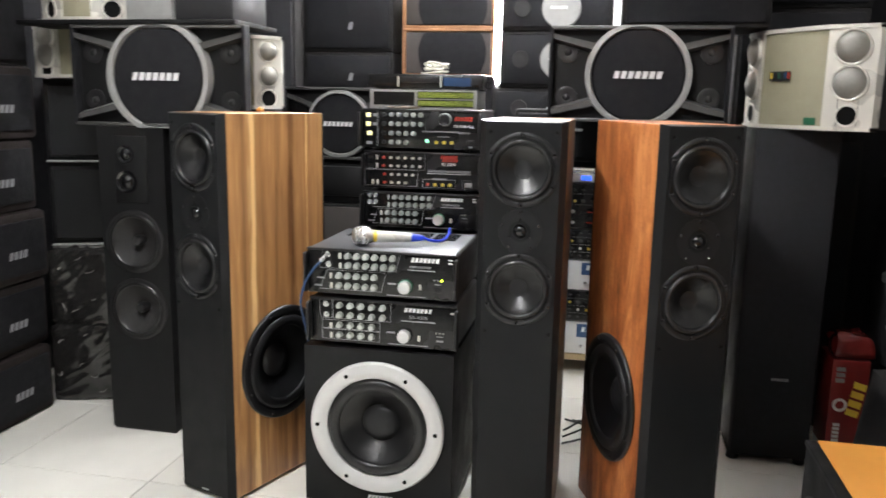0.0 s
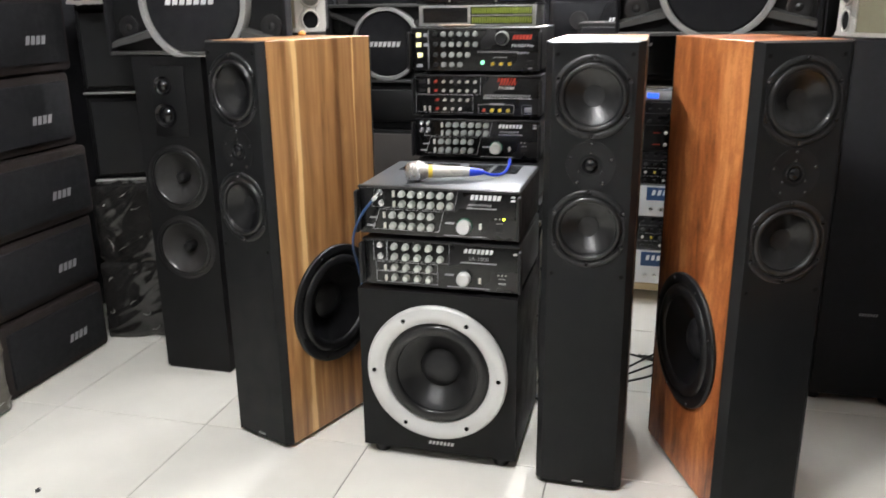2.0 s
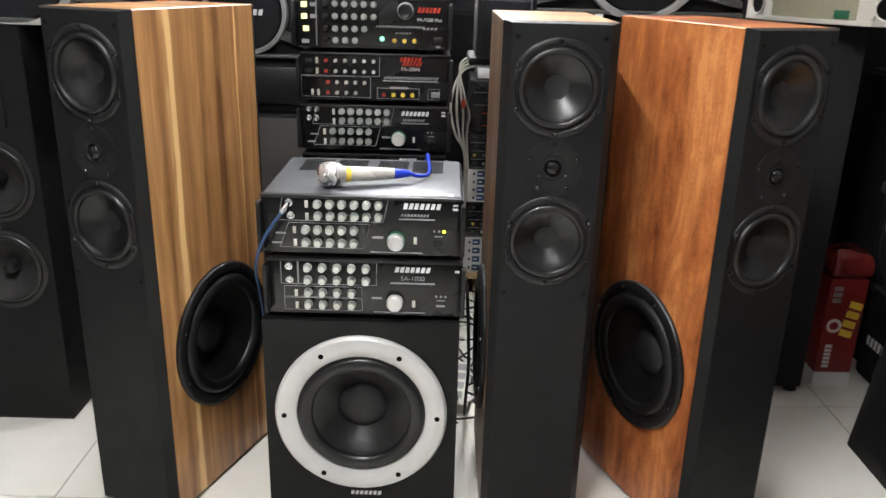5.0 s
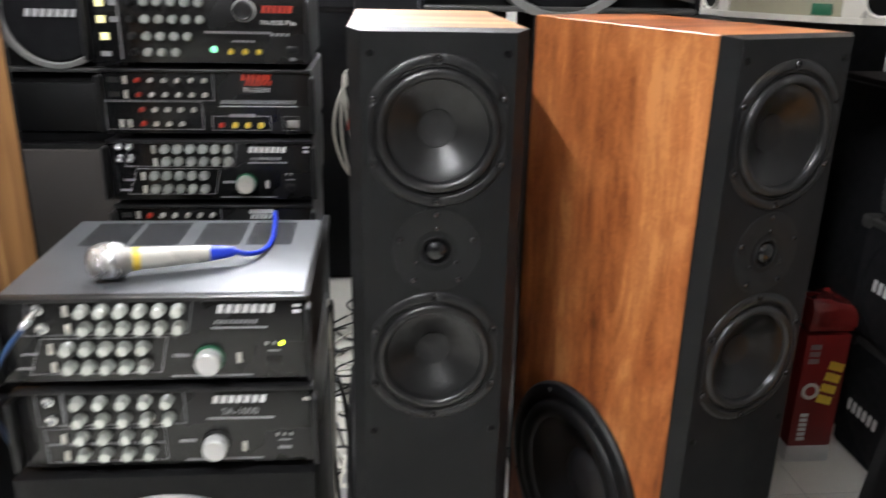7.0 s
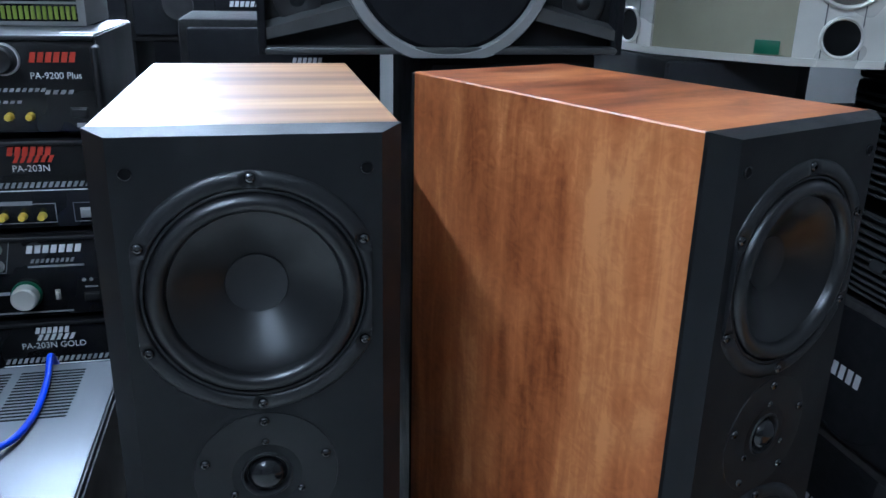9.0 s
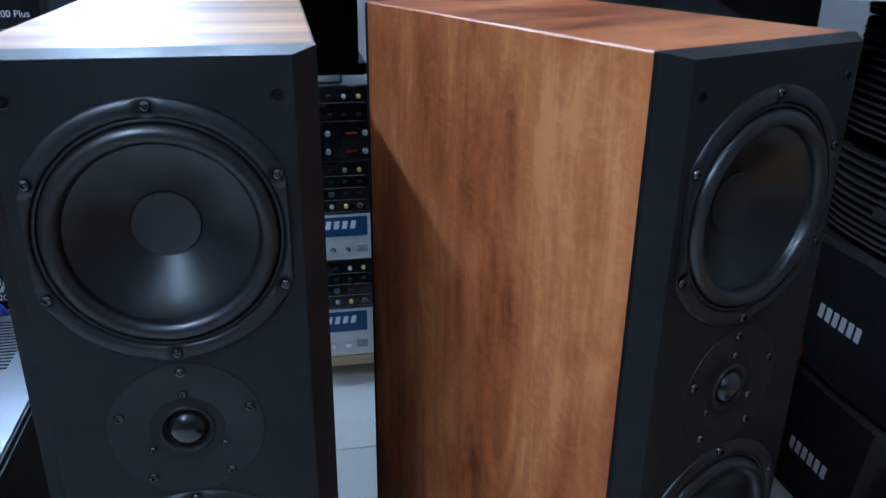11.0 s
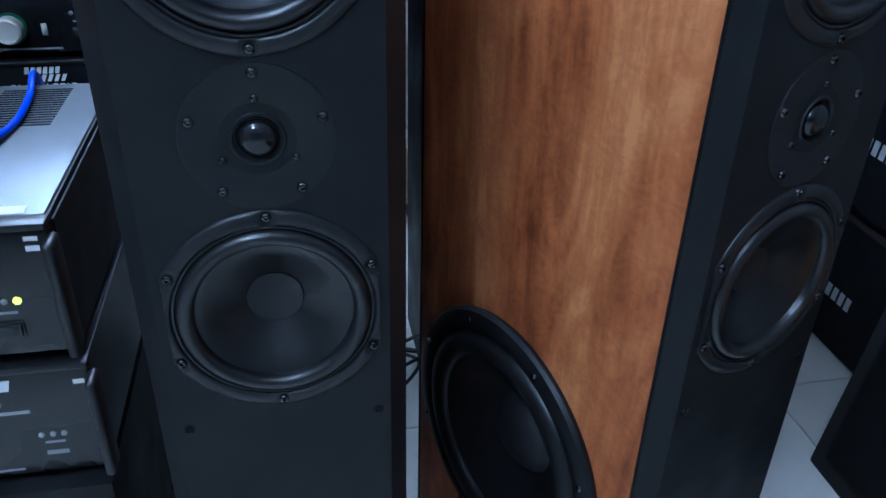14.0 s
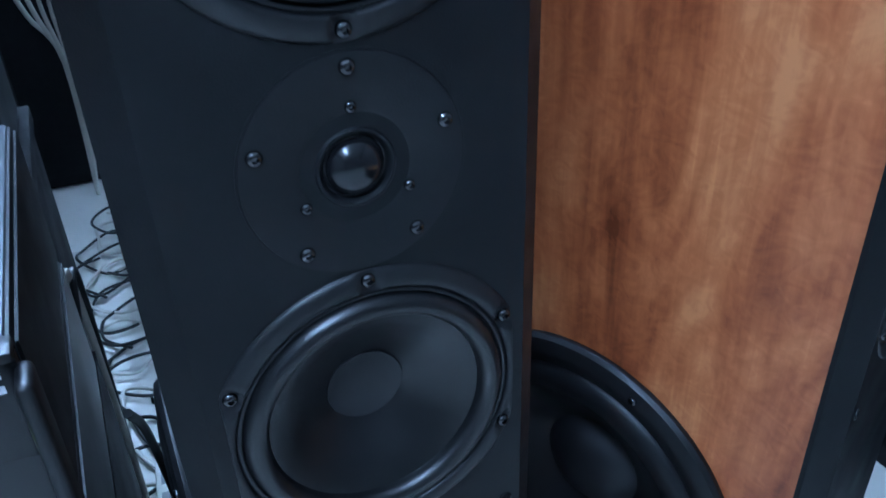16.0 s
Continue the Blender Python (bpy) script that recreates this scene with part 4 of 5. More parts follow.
def black_tower():
    """Three-way black tower with a tweeter plate and two paper woofers."""
    t = thing("tower_speaker", (-1.6035, 2.478, 0), 0, "tall black tower speaker with two grey paper woofers", "speaker")
    w, h, d = 0.126, 1.105, 0.36
    bm = bmesh.new()
    face_with_holes(bm, (0, 0, 0), (1, 0, 0), (0, 0, 1), [(-w, 0.008), (w, 0.008), (w, h), (-w, h)], [(0, 0.706, 0.098), (0, 0.462, 0.098)], 48)
    for s in (-1, 1):
        bm.faces.new([bm.verts.new(p) for p in ((s * w, 0, 0.008), (s * w, d, 0.008), (s * w, d, h), (s * w, 0, h))])
    for z in (0.008, h):
        bm.faces.new([bm.verts.new(p) for p in ((-w, 0, z), (w, 0, z), (w, d, z), (-w, d, z))])
    bm.faces.new([bm.verts.new(p) for p in ((-w, d, 0.008), (w, d, 0.008), (w, d, h), (-w, d, h))])
    bmesh.ops.remove_doubles(bm, verts=bm.verts[:], dist=0.0001)
    part("cabinet_body", bm, M_CAB, t, smooth=20)
    for z in (0.706, 0.462):
        fl = part("woofer", lathe([(0.112, -0.002), (0.112, 0.003), (0.108, 0.005), (0.099, 0.004), (0.098, 0.001)], None, 56), M_PLASTIC, t, "grey paper woofer", pose(0, 0, z, 90, 0, 0))
        part("surround", lathe([(0.099, 0.001), (0.095, 0.005), (0.089, 0.006), (0.084, 0.001)], None, 56), M_RUBBER, fl)
        part("cone", lathe([(0.0845, 0.001), (0.060, -0.018), (0.030, -0.040), (0.018, -0.046)], None, 48), M_PAPER, fl)
        part("phase_plug", lathe([(0.018, -0.046), (0.019, -0.020), (0.014, -0.008), (0, -0.002)], None, 28), M_PLASTIC, fl, "glossy phase plug")
    pl = part("tweeter_plate", box(-0.062, 0.062, -0.004, 0.001, 0.845, 1.075, 0.003), M_CAB, t)
    for z, r in ((1.012, 0.026), (0.916, 0.034)):
        part("tweeter", lathe([(r * 1.2, 0), (r * 1.15, 0.004), (r, 0.003), (r * 0.75, -0.002), (r * 0.6, 0.006), (r * 0.3, 0.011), (0, 0.013)], None, 32), M_DOME, pl, at=pose(-0.018, -0.004, z, 90, 0, 0))
    part("plinth", box(-w + 0.004, w - 0.004, 0.004, d - 0.004, 0, 0.008), M_RUBBER, t)
    return t


black_tower()
karaoke_cab((-1.490, 2.475, 1.107), 0, 0.635, 0.335, 0.30, 0.190, "black karaoke speaker with a grey ring atop a tower")
karaoke_cab((0.088, 2.715, 1.153), 0, 0.575, 0.308, 0.32, 0.171, "black karaoke speaker with a grey ring behind the towers")
karaoke_cab((-1.100, 3.20, 0.962), 0, 0.478, 0.296, 0.28, 0.140, "smaller black karaoke speaker with a grey ring in the back")

# supports and neighbours behind the front row
cab("speaker_box", (0.20, 2.74, 0), 0, 0.30, 1.153, 0.30, M_CAB, "tall black speaker carrying a karaoke speaker", grille=M_CLOTH)
cab("speaker_box", (-1.09, 3.22, 0.775), 0, 0.42, 0.187, 0.30, M_CAB, "small black speaker with a wide front slot", grille=M_PLASTIC, inset=0.03)
cab("speaker_box", (-1.09, 3.20, 0.0), 0, 0.46, 0.775, 0.32, M_CAB, "black floor speaker with a grey cloth front", grille=M_GREYCLOTH)
cab("speaker_box", (-1.195, 3.60, 1.24), 0, 0.43, 0.188, 0.34, M_CARPET, "black stage speaker with a small grey plate", "stacked black stage speakers", M_CLOTH, (0.04, 0.40, 0.026, 0.034, 1, M_GREYPRINT))
cab("speaker_box", (-1.195, 3.60, 1.428), 0, 0.43, 0.42, 0.34, M_CARPET, "black stage speaker with a small grey plate", "stacked black stage speakers", M_CLOTH, (0.04, 0.274, 0.026, 0.034, 1, M_GREYPRINT))
cab("speaker_box", (-1.195, 3.62, 0.0), 0, 0.46, 0.62, 0.36, M_CARPET, "large black speaker at the bottom of a stack", "stacked black stage speakers", M_CLOTH)
cab("speaker_box", (-1.195, 3.62, 0.62), 0, 0.46, 0.62, 0.36, M_CARPET, "large black speaker low in a stack", "stacked black stage speakers", M_CLOTH)
cab("speaker_box", (-0.722, 3.62, 0.0), 0, 0.44, 0.66, 0.36, M_CARPET, "large black speaker at the bottom of a stack", "stacked black stage speakers", M_CLOTH)
cab("speaker_box", (-0.722, 3.62, 0.66), 0, 0.44, 0.66, 0.36, M_CARPET, "large black speaker low in a stack", "stacked black stage speakers", M_CLOTH)
for z, h in ((1.32, 0.212), (1.532, 0.19)):
    t = cab("bookshelf_speaker", (-0.722, 3.60, z), 0, 0.418, h, 0.30, M_PLYWOOD, "wood-framed bookshelf speaker with a black cloth front", "wood-framed speakers", M_GREYCLOTH, None, M_PLYWOOD)
    bm = lathe([(0.155, 0), (0.155, 0.004), (0.150, 0.006), (0, 0.007)], None, 48)
    for v in bm.verts:
        v.co.y = max(-h / 2 + 0.018, min(h / 2 - 0.018, v.co.y))
    part("round_grille", bm, M_CLOTH, t, "black cloth disc", pose(0.02, 0.001, h / 2, 90, 0, 0))
for z, h, w2 in ((1.098, 0.178, 0.544), (1.277, 0.245, 0.486), (1.524, 0.185, 0.486)):
    t = cab("speaker_box", (-0.243, 3.60, z), 0, w2, h, 0.30, M_CARPET, "black two-way speaker with a pale cone behind mesh", "black two-way speakers", M_CLOTH, None)
    part("cone_badge", lathe([(0.085, 0), (0.080, 0.004), (0.04, 0.003), (0, 0.005)], None, 40), M_GUNMETAL if z > 1.2 else M_CLOTH, t, "pale cone seen through mesh", pose(0.02, 0.0, h / 2, 90, 0, 0))
    part("tweeter", lathe([(0.038, 0), (0.036, 0.004), (0.018, 0.001), (0, 0.006)], None, 28), M_PAPER, t, at=pose(-0.15, 0.0, h / 2, 90, 0, 0))
    badge("logo", 0.075, 0.013, 6, M_WHITE, t, pose(0.01, -0.006, h * 0.52, 90, 0, 0))
cab("speaker_box", (-0.16, 2.98, 1.00), 0, 0.36, 0.19, 0.28, M_CARPET, "black speaker with a small pale badge", "black two-way speakers", M_CLOTH, (0.12, 0.62, 0.055, 0.010, 6, M_WHITE))
cab("speaker_box", (-0.16, 3.02, 0.975), 0, 0.40, 0.025, 0.26, M_CAB, "thin black board under a speaker")
cab("speaker_box", (0.26, 2.78, 1.463), 0, 0.47, 0.30, 0.28, M_CARPET, "black speaker resting on a karaoke speaker", "", M_CLOTH)
cab("speaker_box", (0.76, 3.12, 0.0), 0, 0.30, 1.10, 0.32, M_CARPET, "tall black speaker behind a grille tower", "", M_CLOTH)
cab("speaker_box", (0.66, 3.10, 1.10), 0, 0.44, 0.46, 0.32, M_CARPET, "black speaker stacked in the back corner", "", M_CLOTH)
cab("speaker_box", (0.66, 3.10, 1.56), 0, 0.44, 0.40, 0.32, M_CARPET, "black speaker on top of the back corner stack", "", M_CLOTH)

# grey-black grille tower with the silver speaker on it
t = cab("tower_speaker", (0.603, 2.735, 0.022), 0, 0.262, 1.122, 0.34, M_CAB, "tall tower speaker with a full black cloth grille", "", M_SPECKLE, (0.05, 0.255, 0.055, 0.009, 7, M_GREYPRINT), inset=0.004)
for s in (-1, 1):
    for y in (0.04, 0.30):
        part("foot", lathe([(0.02, -0.022), (0.022, -0.018), (0.016, 0.001), (0, 0.001)], pose(s * 0.11, y, 0), 14), M_RUBBER, t)
SIL_R = silver_cab((0.558, 2.735, 1.1455), -54, 0.50, 0.312, 0.34, "silver karaoke speaker with beige mesh, on a tower")
p = part("sticker", box(-0.042, 0.042, -0.0015, 0.0, -0.015, 0.015, 0.0005), M_PLASTIC, SIL_R, "black sticker with coloured marks", pose(-0.035, -0.007, 0.165))
for x, c in ((-0.034, M_YELLOW), (-0.004, M_GREEN), (0.022, M_CABLEBLUE), (0.034, M_RED)):
    part("colour_mark", box(x - 0.004, x + 0.004, -0.0022, -0.0014, -0.008, 0.011), c, p)
part("price_sticker", box(-0.02, 0.02, -0.0015, 0.0015, -0.011, 0.011, 0.0005), M_GREEN, SIL_R, "green sticker", pose(0.085, 0.003, 0.026, 0, 0, 6))
silver_cab((-1.262, 2.655, 1.172), 16, 0.25, 0.255, 0.20, "small silver karaoke speaker beside a tower")
cab("speaker_box", (-1.262, 2.66, 0.0), 16, 0.21, 1.17, 0.22, M_CAB, "slim tall black speaker carrying a silver one", "", M_CLOTH)
t = thing("wrapper", (-1.12, 2.475, 1.1675), 0, "small crumpled orange wrapper on a tower speaker", "wrapper")
part("wrapper", lathe([(0.010, 0), (0.014, 0.004), (0.009, 0.010), (0.004, 0.013), (0, 0.014)], None, 7), M_ORANGE, t)
silver_cab((-1.945, 2.66, 1.271), 10, 0.34, 0.19, 0.22, "silver karaoke speaker wrapped in film")

# things lying on the left karaoke speaker
t = thing("shelf_board", (-1.60, 2.47, 1.444), 0, "thin black board lying on a karaoke speaker", "shelf")
part("board", box(-0.41, 0.40, 0.0, 0.34, 0, 0.016, 0.003), M_CAB, t)
silver_cab((-1.80, 2.50, 1.460), 0, 0.36, 0.27, 0.24, "silver karaoke speaker on a black board")
cab("equipment_box", (-1.525, 2.49, 1.460), 0, 0.17, 0.12, 0.26, M_GUNMETAL, "grey metal equipment box on a black board")
cab("equipment_box", (-1.325, 2.49, 1.460), 0, 0.21, 0.14, 0.28, M_BLACKSTEEL, "black equipment box on a black board")

# ---- left wall: stacked boxes facing into the room ----
for k in range(5):
    cab("speaker_box", (-2.07 - 0.012 * (k % 2), 2.36 + 0.012 * (k % 3), 0.262 * k), 90, 0.52, 0.258, 0.42, M_BROWN, "dark brown carpeted box speaker with a grey badge", "stacked brown box speakers", M_CLOTH, (0.16, 0.42, 0.095, 0.028, 4, M_GREYPRINT), bevel=0.018, inset=0.03)
cab("speaker_box", (-2.08, 2.36, 1.31), 90, 0.52, 0.30, 0.42, M_CARPET, "black box speaker on top of a stack", "", M_CLOTH)
cab("speaker_box", (-2.09, 2.36, 1.61), 90, 0.52, 0.30, 0.42, M_CARPET, "black box speaker on top of a stack", "", M_CLOTH)
for z, h in ((0.318, 0.42), (0.738, 0.42), (1.158, 0.42)):
    cab("speaker_box", (-2.12, 1.78, z), 90, 0.56, h, 0.42, M_CARPET, "black carpeted speaker in a stack along the wall", "stack along the side wall", M_CLOTH, bevel=0.015)
for z, h in ((0.62, 0.33), (0.95, 0.32)):
    t = cab("stage_monitor", (-1.975, 2.80, z), 24, 0.34, h, 0.34, M_CAB, "black wedge stage monitor with a folded front", "black wedge monitors")
    bm = bmesh.new()
    pts = [(-0.15, 0.03), (0.11, 0.03), (0.155, 0.10), (0.155, h - 0.10), (0.11, h - 0.03), (-0.15, h - 0.03)]
    f = [bm.verts.new((x, -0.010, z2)) for x, z2 in pts]
    b = [bm.verts.new((x * 1.08, 0.014, h / 2 + (z2 - h / 2) * 1.1)) for x, z2 in pts]
    bm.faces.new(f)
    for i in range(6):
        bm.faces.new((f[i], f[(i + 1) % 6], b[(i + 1) % 6], b[i]))
    part("front_grille", bm, M_BAFFLE, t, smooth=0)
    part("bottom_trim", box(-0.17, 0.17, -0.016, 0.012, 0.0, 0.007, 0.002), M_GUNMETAL, t, "thin bright bottom edge")
cab("speaker_box", (-2.02, 3.16, 0.0), 20, 0.5, 1.27, 0.40, M_CARPET, "tall black speaker in the back corner", "", M_CLOTH)
cab("speaker_box", (-1.66, 3.50, 0.0), 0, 0.5, 1.95, 0.40, M_CARPET, "tall black speaker against the back wall", "", M_CLOTH)

# plastic-wrapped boxes
M_WRAP = mat("crinkled_clear_wrap", (0.017, 0.016, 0.0155), 0.20, vary=0.3, scale=30, bump=0.12, bump_scale=60, rough_vary=0.06, coat=0.4)

M_FOLD_GLINT = mat("film_crease_glint", (0.42, 0.41, 0.40), 0.10, vary=0.5, scale=60, coat=0.6)


def wrapped_box(loc, rz, w, d, h, seed, film_material=M_WRAP, label="black speaker box wrapped in crinkled clear plastic film"):
    t = thing("wrapped_speaker", loc, rz, label, "speaker", "film-wrapped boxes")
    bm = bmesh.new()
    slab(bm, -w / 2, w / 2, 0, d, 0, h, 0.02)
    bmesh.ops.subdivide_edges(bm, edges=bm.edges[:], cuts=44, use_grid_fill=True)
    for v in bm.verts:
        # soft billows with fine wrinkles that climb across the face
        a, b = v.co.x + 0.6 * v.co.y, v.co.z
        along, over = a * 0.86 + b * 0.5, b * 0.86 - a * 0.5
        wrinkle = (1 - abs(noise.noise(Vector((along * 5, over * 24, seed))))) ** 7
        push = 0.0055 * wrinkle + 0.012 * noise.noise(v.co * 7 + Vector((seed, 0, 0))) + 0.004 * noise.noise(v.co * 22 + Vector((0, seed, 0)))
        v.co += Vector((v.co.x, v.co.y - d / 2, v.co.z - h / 2)).normalized() * push
        v.co.z = max(v.co.z, 0.0)
    # thin pale ribbons: highlights on sharp film folds, put into the colour
    rng = random.Random(int(seed))
    film = part("film", bm, film_material, t, "crinkled clear plastic film", smooth=80)
    bm = bmesh.new()
    for k in range(9):
        side = k % 3 == 2
        s0, z0 = rng.uniform(-0.46, 0.46), rng.uniform(0.05, 0.93)
        lean = rng.gauss(0.95, 0.22) if rng.random() < 0.8 else rng.gauss(-0.5, 0.3)
        size, half, bend = rng.uniform(0.015, 0.055), rng.uniform(0.0008, 0.0022), rng.gauss(0, 0.9)
        rows = []
        for i in range(7):
            u = i / 6 - 0.5
            g = lean + bend * u
            s, z = s0 * (d if side else w) + math.sin(g) * size * u, z0 * h + math.cos(g) * size * u
            wid = half * (1 - (2 * u) ** 2) + 0.0002
            row = []
            for o, lift in ((-wid, 0.0), (0, 0.0015), (wid, 0.0)):
                a, b = s + math.cos(g) * o, min(max(z - math.sin(g) * o, 0.004), h - 0.004)
                row.append(bm.verts.new((w / 2 + lift + 0.006, d / 2 + a, b) if side else (a, -lift - 0.006, b)))
            rows.append(row)
        for a, b in zip(rows, rows[1:]):
            for i in range(2):
                bm.faces.new((a[i], a[i + 1], b[i + 1], b[i]))
    bmesh.ops.recalc_face_normals(bm, faces=bm.faces[:])
    tagged(part("film_fold_glint", bm, M_FOLD_GLINT, film, "pale ribbons for highlights along creases in the plastic film", smooth=80), kind="stuff")
    part("speaker_body", box(-w / 2 + 0.03, w / 2 - 0.03, 0.03, d - 0.03, 0.03, h - 0.03, 0.006), M_CARPET, t)
    return t


wrapped_box((-1.99, 2.69, 0.0), 12, 0.27, 0.34, 0.315, 1.0)
wrapped_box((-1.985, 2.70, 0.312), 12, 0.28, 0.34, 0.305, 5.0)
M_HAZE = mat("hazy_plastic_sheet", (0.115, 0.105, 0.090), 0.3, vary=0.45, scale=12, bump=0.1, bump_scale=80)
wrapped_box((-2.035, 1.82, 0.0), 90, 0.50, 0.46, 0.31, 9.0, M_HAZE, "low speaker box under a hazy grey plastic sheet")

# a scrap on the tiles
b = tagged(new("floor_scrap", link_mesh("floor_scrap", lathe([(0.0045, 0), (0.0075, 0.002), (0.0068, 0.007), (0.003, 0.009), (0, 0.0088)], None, 7), M_TRIM, 0)), "small grey scrap lying on the cream tiles", "scrap")
b.matrix_basis = pose(-1.624, 1.694, 0.0, 0, 0, 30)

# ---- right side ----
for k, z in enumerate((0.0, 0.345)):
    hh = 0.34 - 0.02 * k
    u, v = ((-0.254, 0.435), (-0.184, 0.50))[k]
    t = cab("speaker_box", (0.978 - 0.025 * k, 2.66, z), -90, 0.50, hh, 0.44, M_BROWN, "dark carpeted box speaker with a white badge and scuffed edges", "dark badged boxes", M_CLOTH, None, bevel=0.014, inset=0.02)
    badge("logo", 0.135, 0.032, 6, M_WHITE, t, pose(u * 0.5, -0.0006, v * hh, 90, 0, 0), 0.12, 0.34)
    part("embossed_ring", lathe([(0.142, 0.0), (0.142, 0.0016), (0.139, 0.0024), (0.136, 0.0016), (0.136, 0.0)], None, 56), M_CLOTH, t, "round ridge pressed into the grille", pose(-0.06, 0.0, hh * 0.5, 90, 0, 0))
    part("scuffed_edge", box(-0.245, 0.245, -0.002, 0.016, hh - 0.021, hh - 0.003, 0.004), M_SCUFF, t, "worn grey front edge")
    for s in (-1, 1):
        part("corner_protector", box(s * 0.232 - 0.022, s * 0.232 + 0.022, -0.005, 0.05, hh - 0.034, hh + 0.0015, 0.010, 3), M_SCUFF, t, "scuffed corner cap")
for z, h in ((0.667, 0.195), (0.864, 0.225), (1.091, 0.225)):
    t = cab("ribbed_speaker", (0.99, 2.66, z), -90, 0.52, h, 0.40, M_CAB, "black speaker with a bulging ribbed grille", "ribbed black speakers")
    n = int(h / 0.017)
    for k in range(n):
        zz = 0.012 + (h - 0.024) * (k + 0.5) / n
        bulge = 0.055 * math.sqrt(max(1 - ((zz - h / 2) / (h * 0.56)) ** 2, 0))
        bm = bmesh.new()
        ring = []
        for i in range(15):
            u = -1 + i / 7
            y = -bulge * (1 - u * u) ** 0.5 - 0.004
            ring.append([bm.verts.new((u * 0.235, y + dy, zz + dz)) for dy, dz in ((0, -0.0032), (-0.004, 0), (0, 0.0032), (0.02, 0))])
        for a, b in zip(ring, ring[1:]):
            for i in range(4):
                bm.faces.new((a[i], a[(i + 1) % 4], b[(i + 1) % 4], b[i]))
        part("rib", bm, M_TRIM, t)
    badge("logo", 0.05, 0.022, 1, M_TRIM, t, pose(-0.02, -0.0625, h / 2, 90, 0, 0))
cab("speaker_box", (1.02, 3.10, 0.0), -90, 0.34, 0.98, 0.30, M_BROWN, "brown speaker box with a tan top", "", M_CLOTH)
cab("speaker_box", (0.98, 3.36, 0.0), 0, 0.50, 1.85, 0.40, M_CARPET, "tall black speaker stack in the back corner", "", M_CLOTH)
cab("speaker_box", (-2.36, 2.99, 0.0), 45, 0.44, 1.60, 0.40, M_CARPET, "tall black speaker in the corner", "", M_CLOTH)
t = thing("stage_monitor", (0.745, 2.452, 0), 0, "black wedge monitor on the tiles before the badged boxes", "speaker")
bm = bmesh.new()
prof = ((0.0, 0.0), (0.235, 0.0), (0.235, 0.46), (0.060, 0.46))
near, far = ([bm.verts.new((x, y, z)) for x, z in prof] for y in (-0.52, 0.0))
bm.faces.new(near)
bm.faces.new(far)
for k in range(4):
    bm.faces.new((near[k], near[(k + 1) % 4], far[(k + 1) % 4], far[k]))
bmesh.ops.bevel(bm, geom=bm.edges[:], offset=0.006, segments=2, affect="EDGES", profile=0.5)
part("cabinet_body", bm, M_CARPET, t)
bm = bmesh.new()
rows = [[bm.verts.new((0.006 + 0.060 * u - 0.006, y, 0.46 * u)) for u in (0.08, 0.92)] for y in (-0.49, -0.03)]
bm.faces.new((rows[0][0], rows[0][1], rows[1][1], rows[1][0]))
bmesh.ops.solidify(bm, geom=bm.faces[:], thickness=0.005)
part("grille", bm, M_CLOTH, t, smooth=0)

# red carton with a red bag on it
M_CARTON = mat("red_printed_carton", (0.22, 0.014, 0.014), 0.45, vary=0.15, scale=20)
t = thing("red_carton", (0.868, 2.80, 0), 0, "red printed cardboard carton with yellow marks", "carton")
part("carton_body", box(-0.072, 0.046, 0.0, 0.16, 0.0, 0.375, 0.003), M_CARTON, t)
part("white_base", box(-0.073, 0.047, -0.001, 0.15, 0.0, 0.05, 0.001), M_WHITE, t)
badge("yellow_writing", 0.13, 0.042, 4, M_YELLOW, t, pose(0.012, -0.0012, 0.24, 90, -80, 0), 0.1)
badge("white_writing", 0.085, 0.022, 6, M_WHITE, t, pose(-0.042, -0.0012, 0.11, 90, -90, 0), 0.0)
badge("white_writing", 0.06, 0.028, 3, M_GREYPRINT, t, pose(-0.045, -0.0012, 0.325, 90, -90, 0), 0.0)
part("round_mark", lathe([(0.024, 0), (0.024, 0.001), (0.014, 0.001), (0.014, 0)], None, 28), M_WHITE, t, at=pose(-0.038, -0.001, 0.215, 90, 0, 0))
M_BAG = mat("red_plastic_bag", (0.20, 0.022, 0.02), 0.28, vary=0.5, scale=16, bump=0.8, bump_scale=40, coat=0.5)
bm = bmesh.new()
slab(bm, -0.075, 0.07, 0.0, 0.12, 0.0, 0.085, 0.02)
bmesh.ops.subdivide_edges(bm, edges=bm.edges[:], cuts=5, use_grid_fill=True)
for v in bm.verts:
    v.co.x *= 1 - 0.5 * v.co.z / 0.10 * (1 if v.co.x > 0 else 0.1)
    v.co += 0.012 * noise.noise_vector(v.co * 22) * min(v.co.z * 20, 1)
    v.co.z = max(v.co.z, 0)
b = tagged(new("plastic_bag", link_mesh("plastic_bag", bm, M_BAG, 80)), "crumpled red plastic bag on the carton", "bag")
b.matrix_basis = pose(0.868, 2.80, 0.376)

# orange-topped cabinet, its driver facing into the room
t = thing("speaker_cabinet", (0.485, 1.36, 0), -90, "black speaker cabinet with an orange painted top board", "speaker")
bm = bmesh.new()
face_with_holes(bm, (0, 0, 0), (1, 0, 0), (0, 0, 1), [(-0.475, 0.0), (0.475, 0.0), (0.475, 0.455), (-0.475, 0.455)], [(-0.36, 0.29, 0.07), (0.10, 0.23, 0.15)], 48)
slab(bm, -0.475, 0.475, 0.05, 0.5, 0, 0.455)
for s in (-1, 1):
    bm.faces.new([bm.verts.new(p) for p in ((s * 0.475, 0, 0), (s * 0.475, 0.05, 0), (s * 0.475, 0.05, 0.455), (s * 0.475, 0, 0.455))])
part("cabinet_body", bm, M_CAB, t, smooth=20)
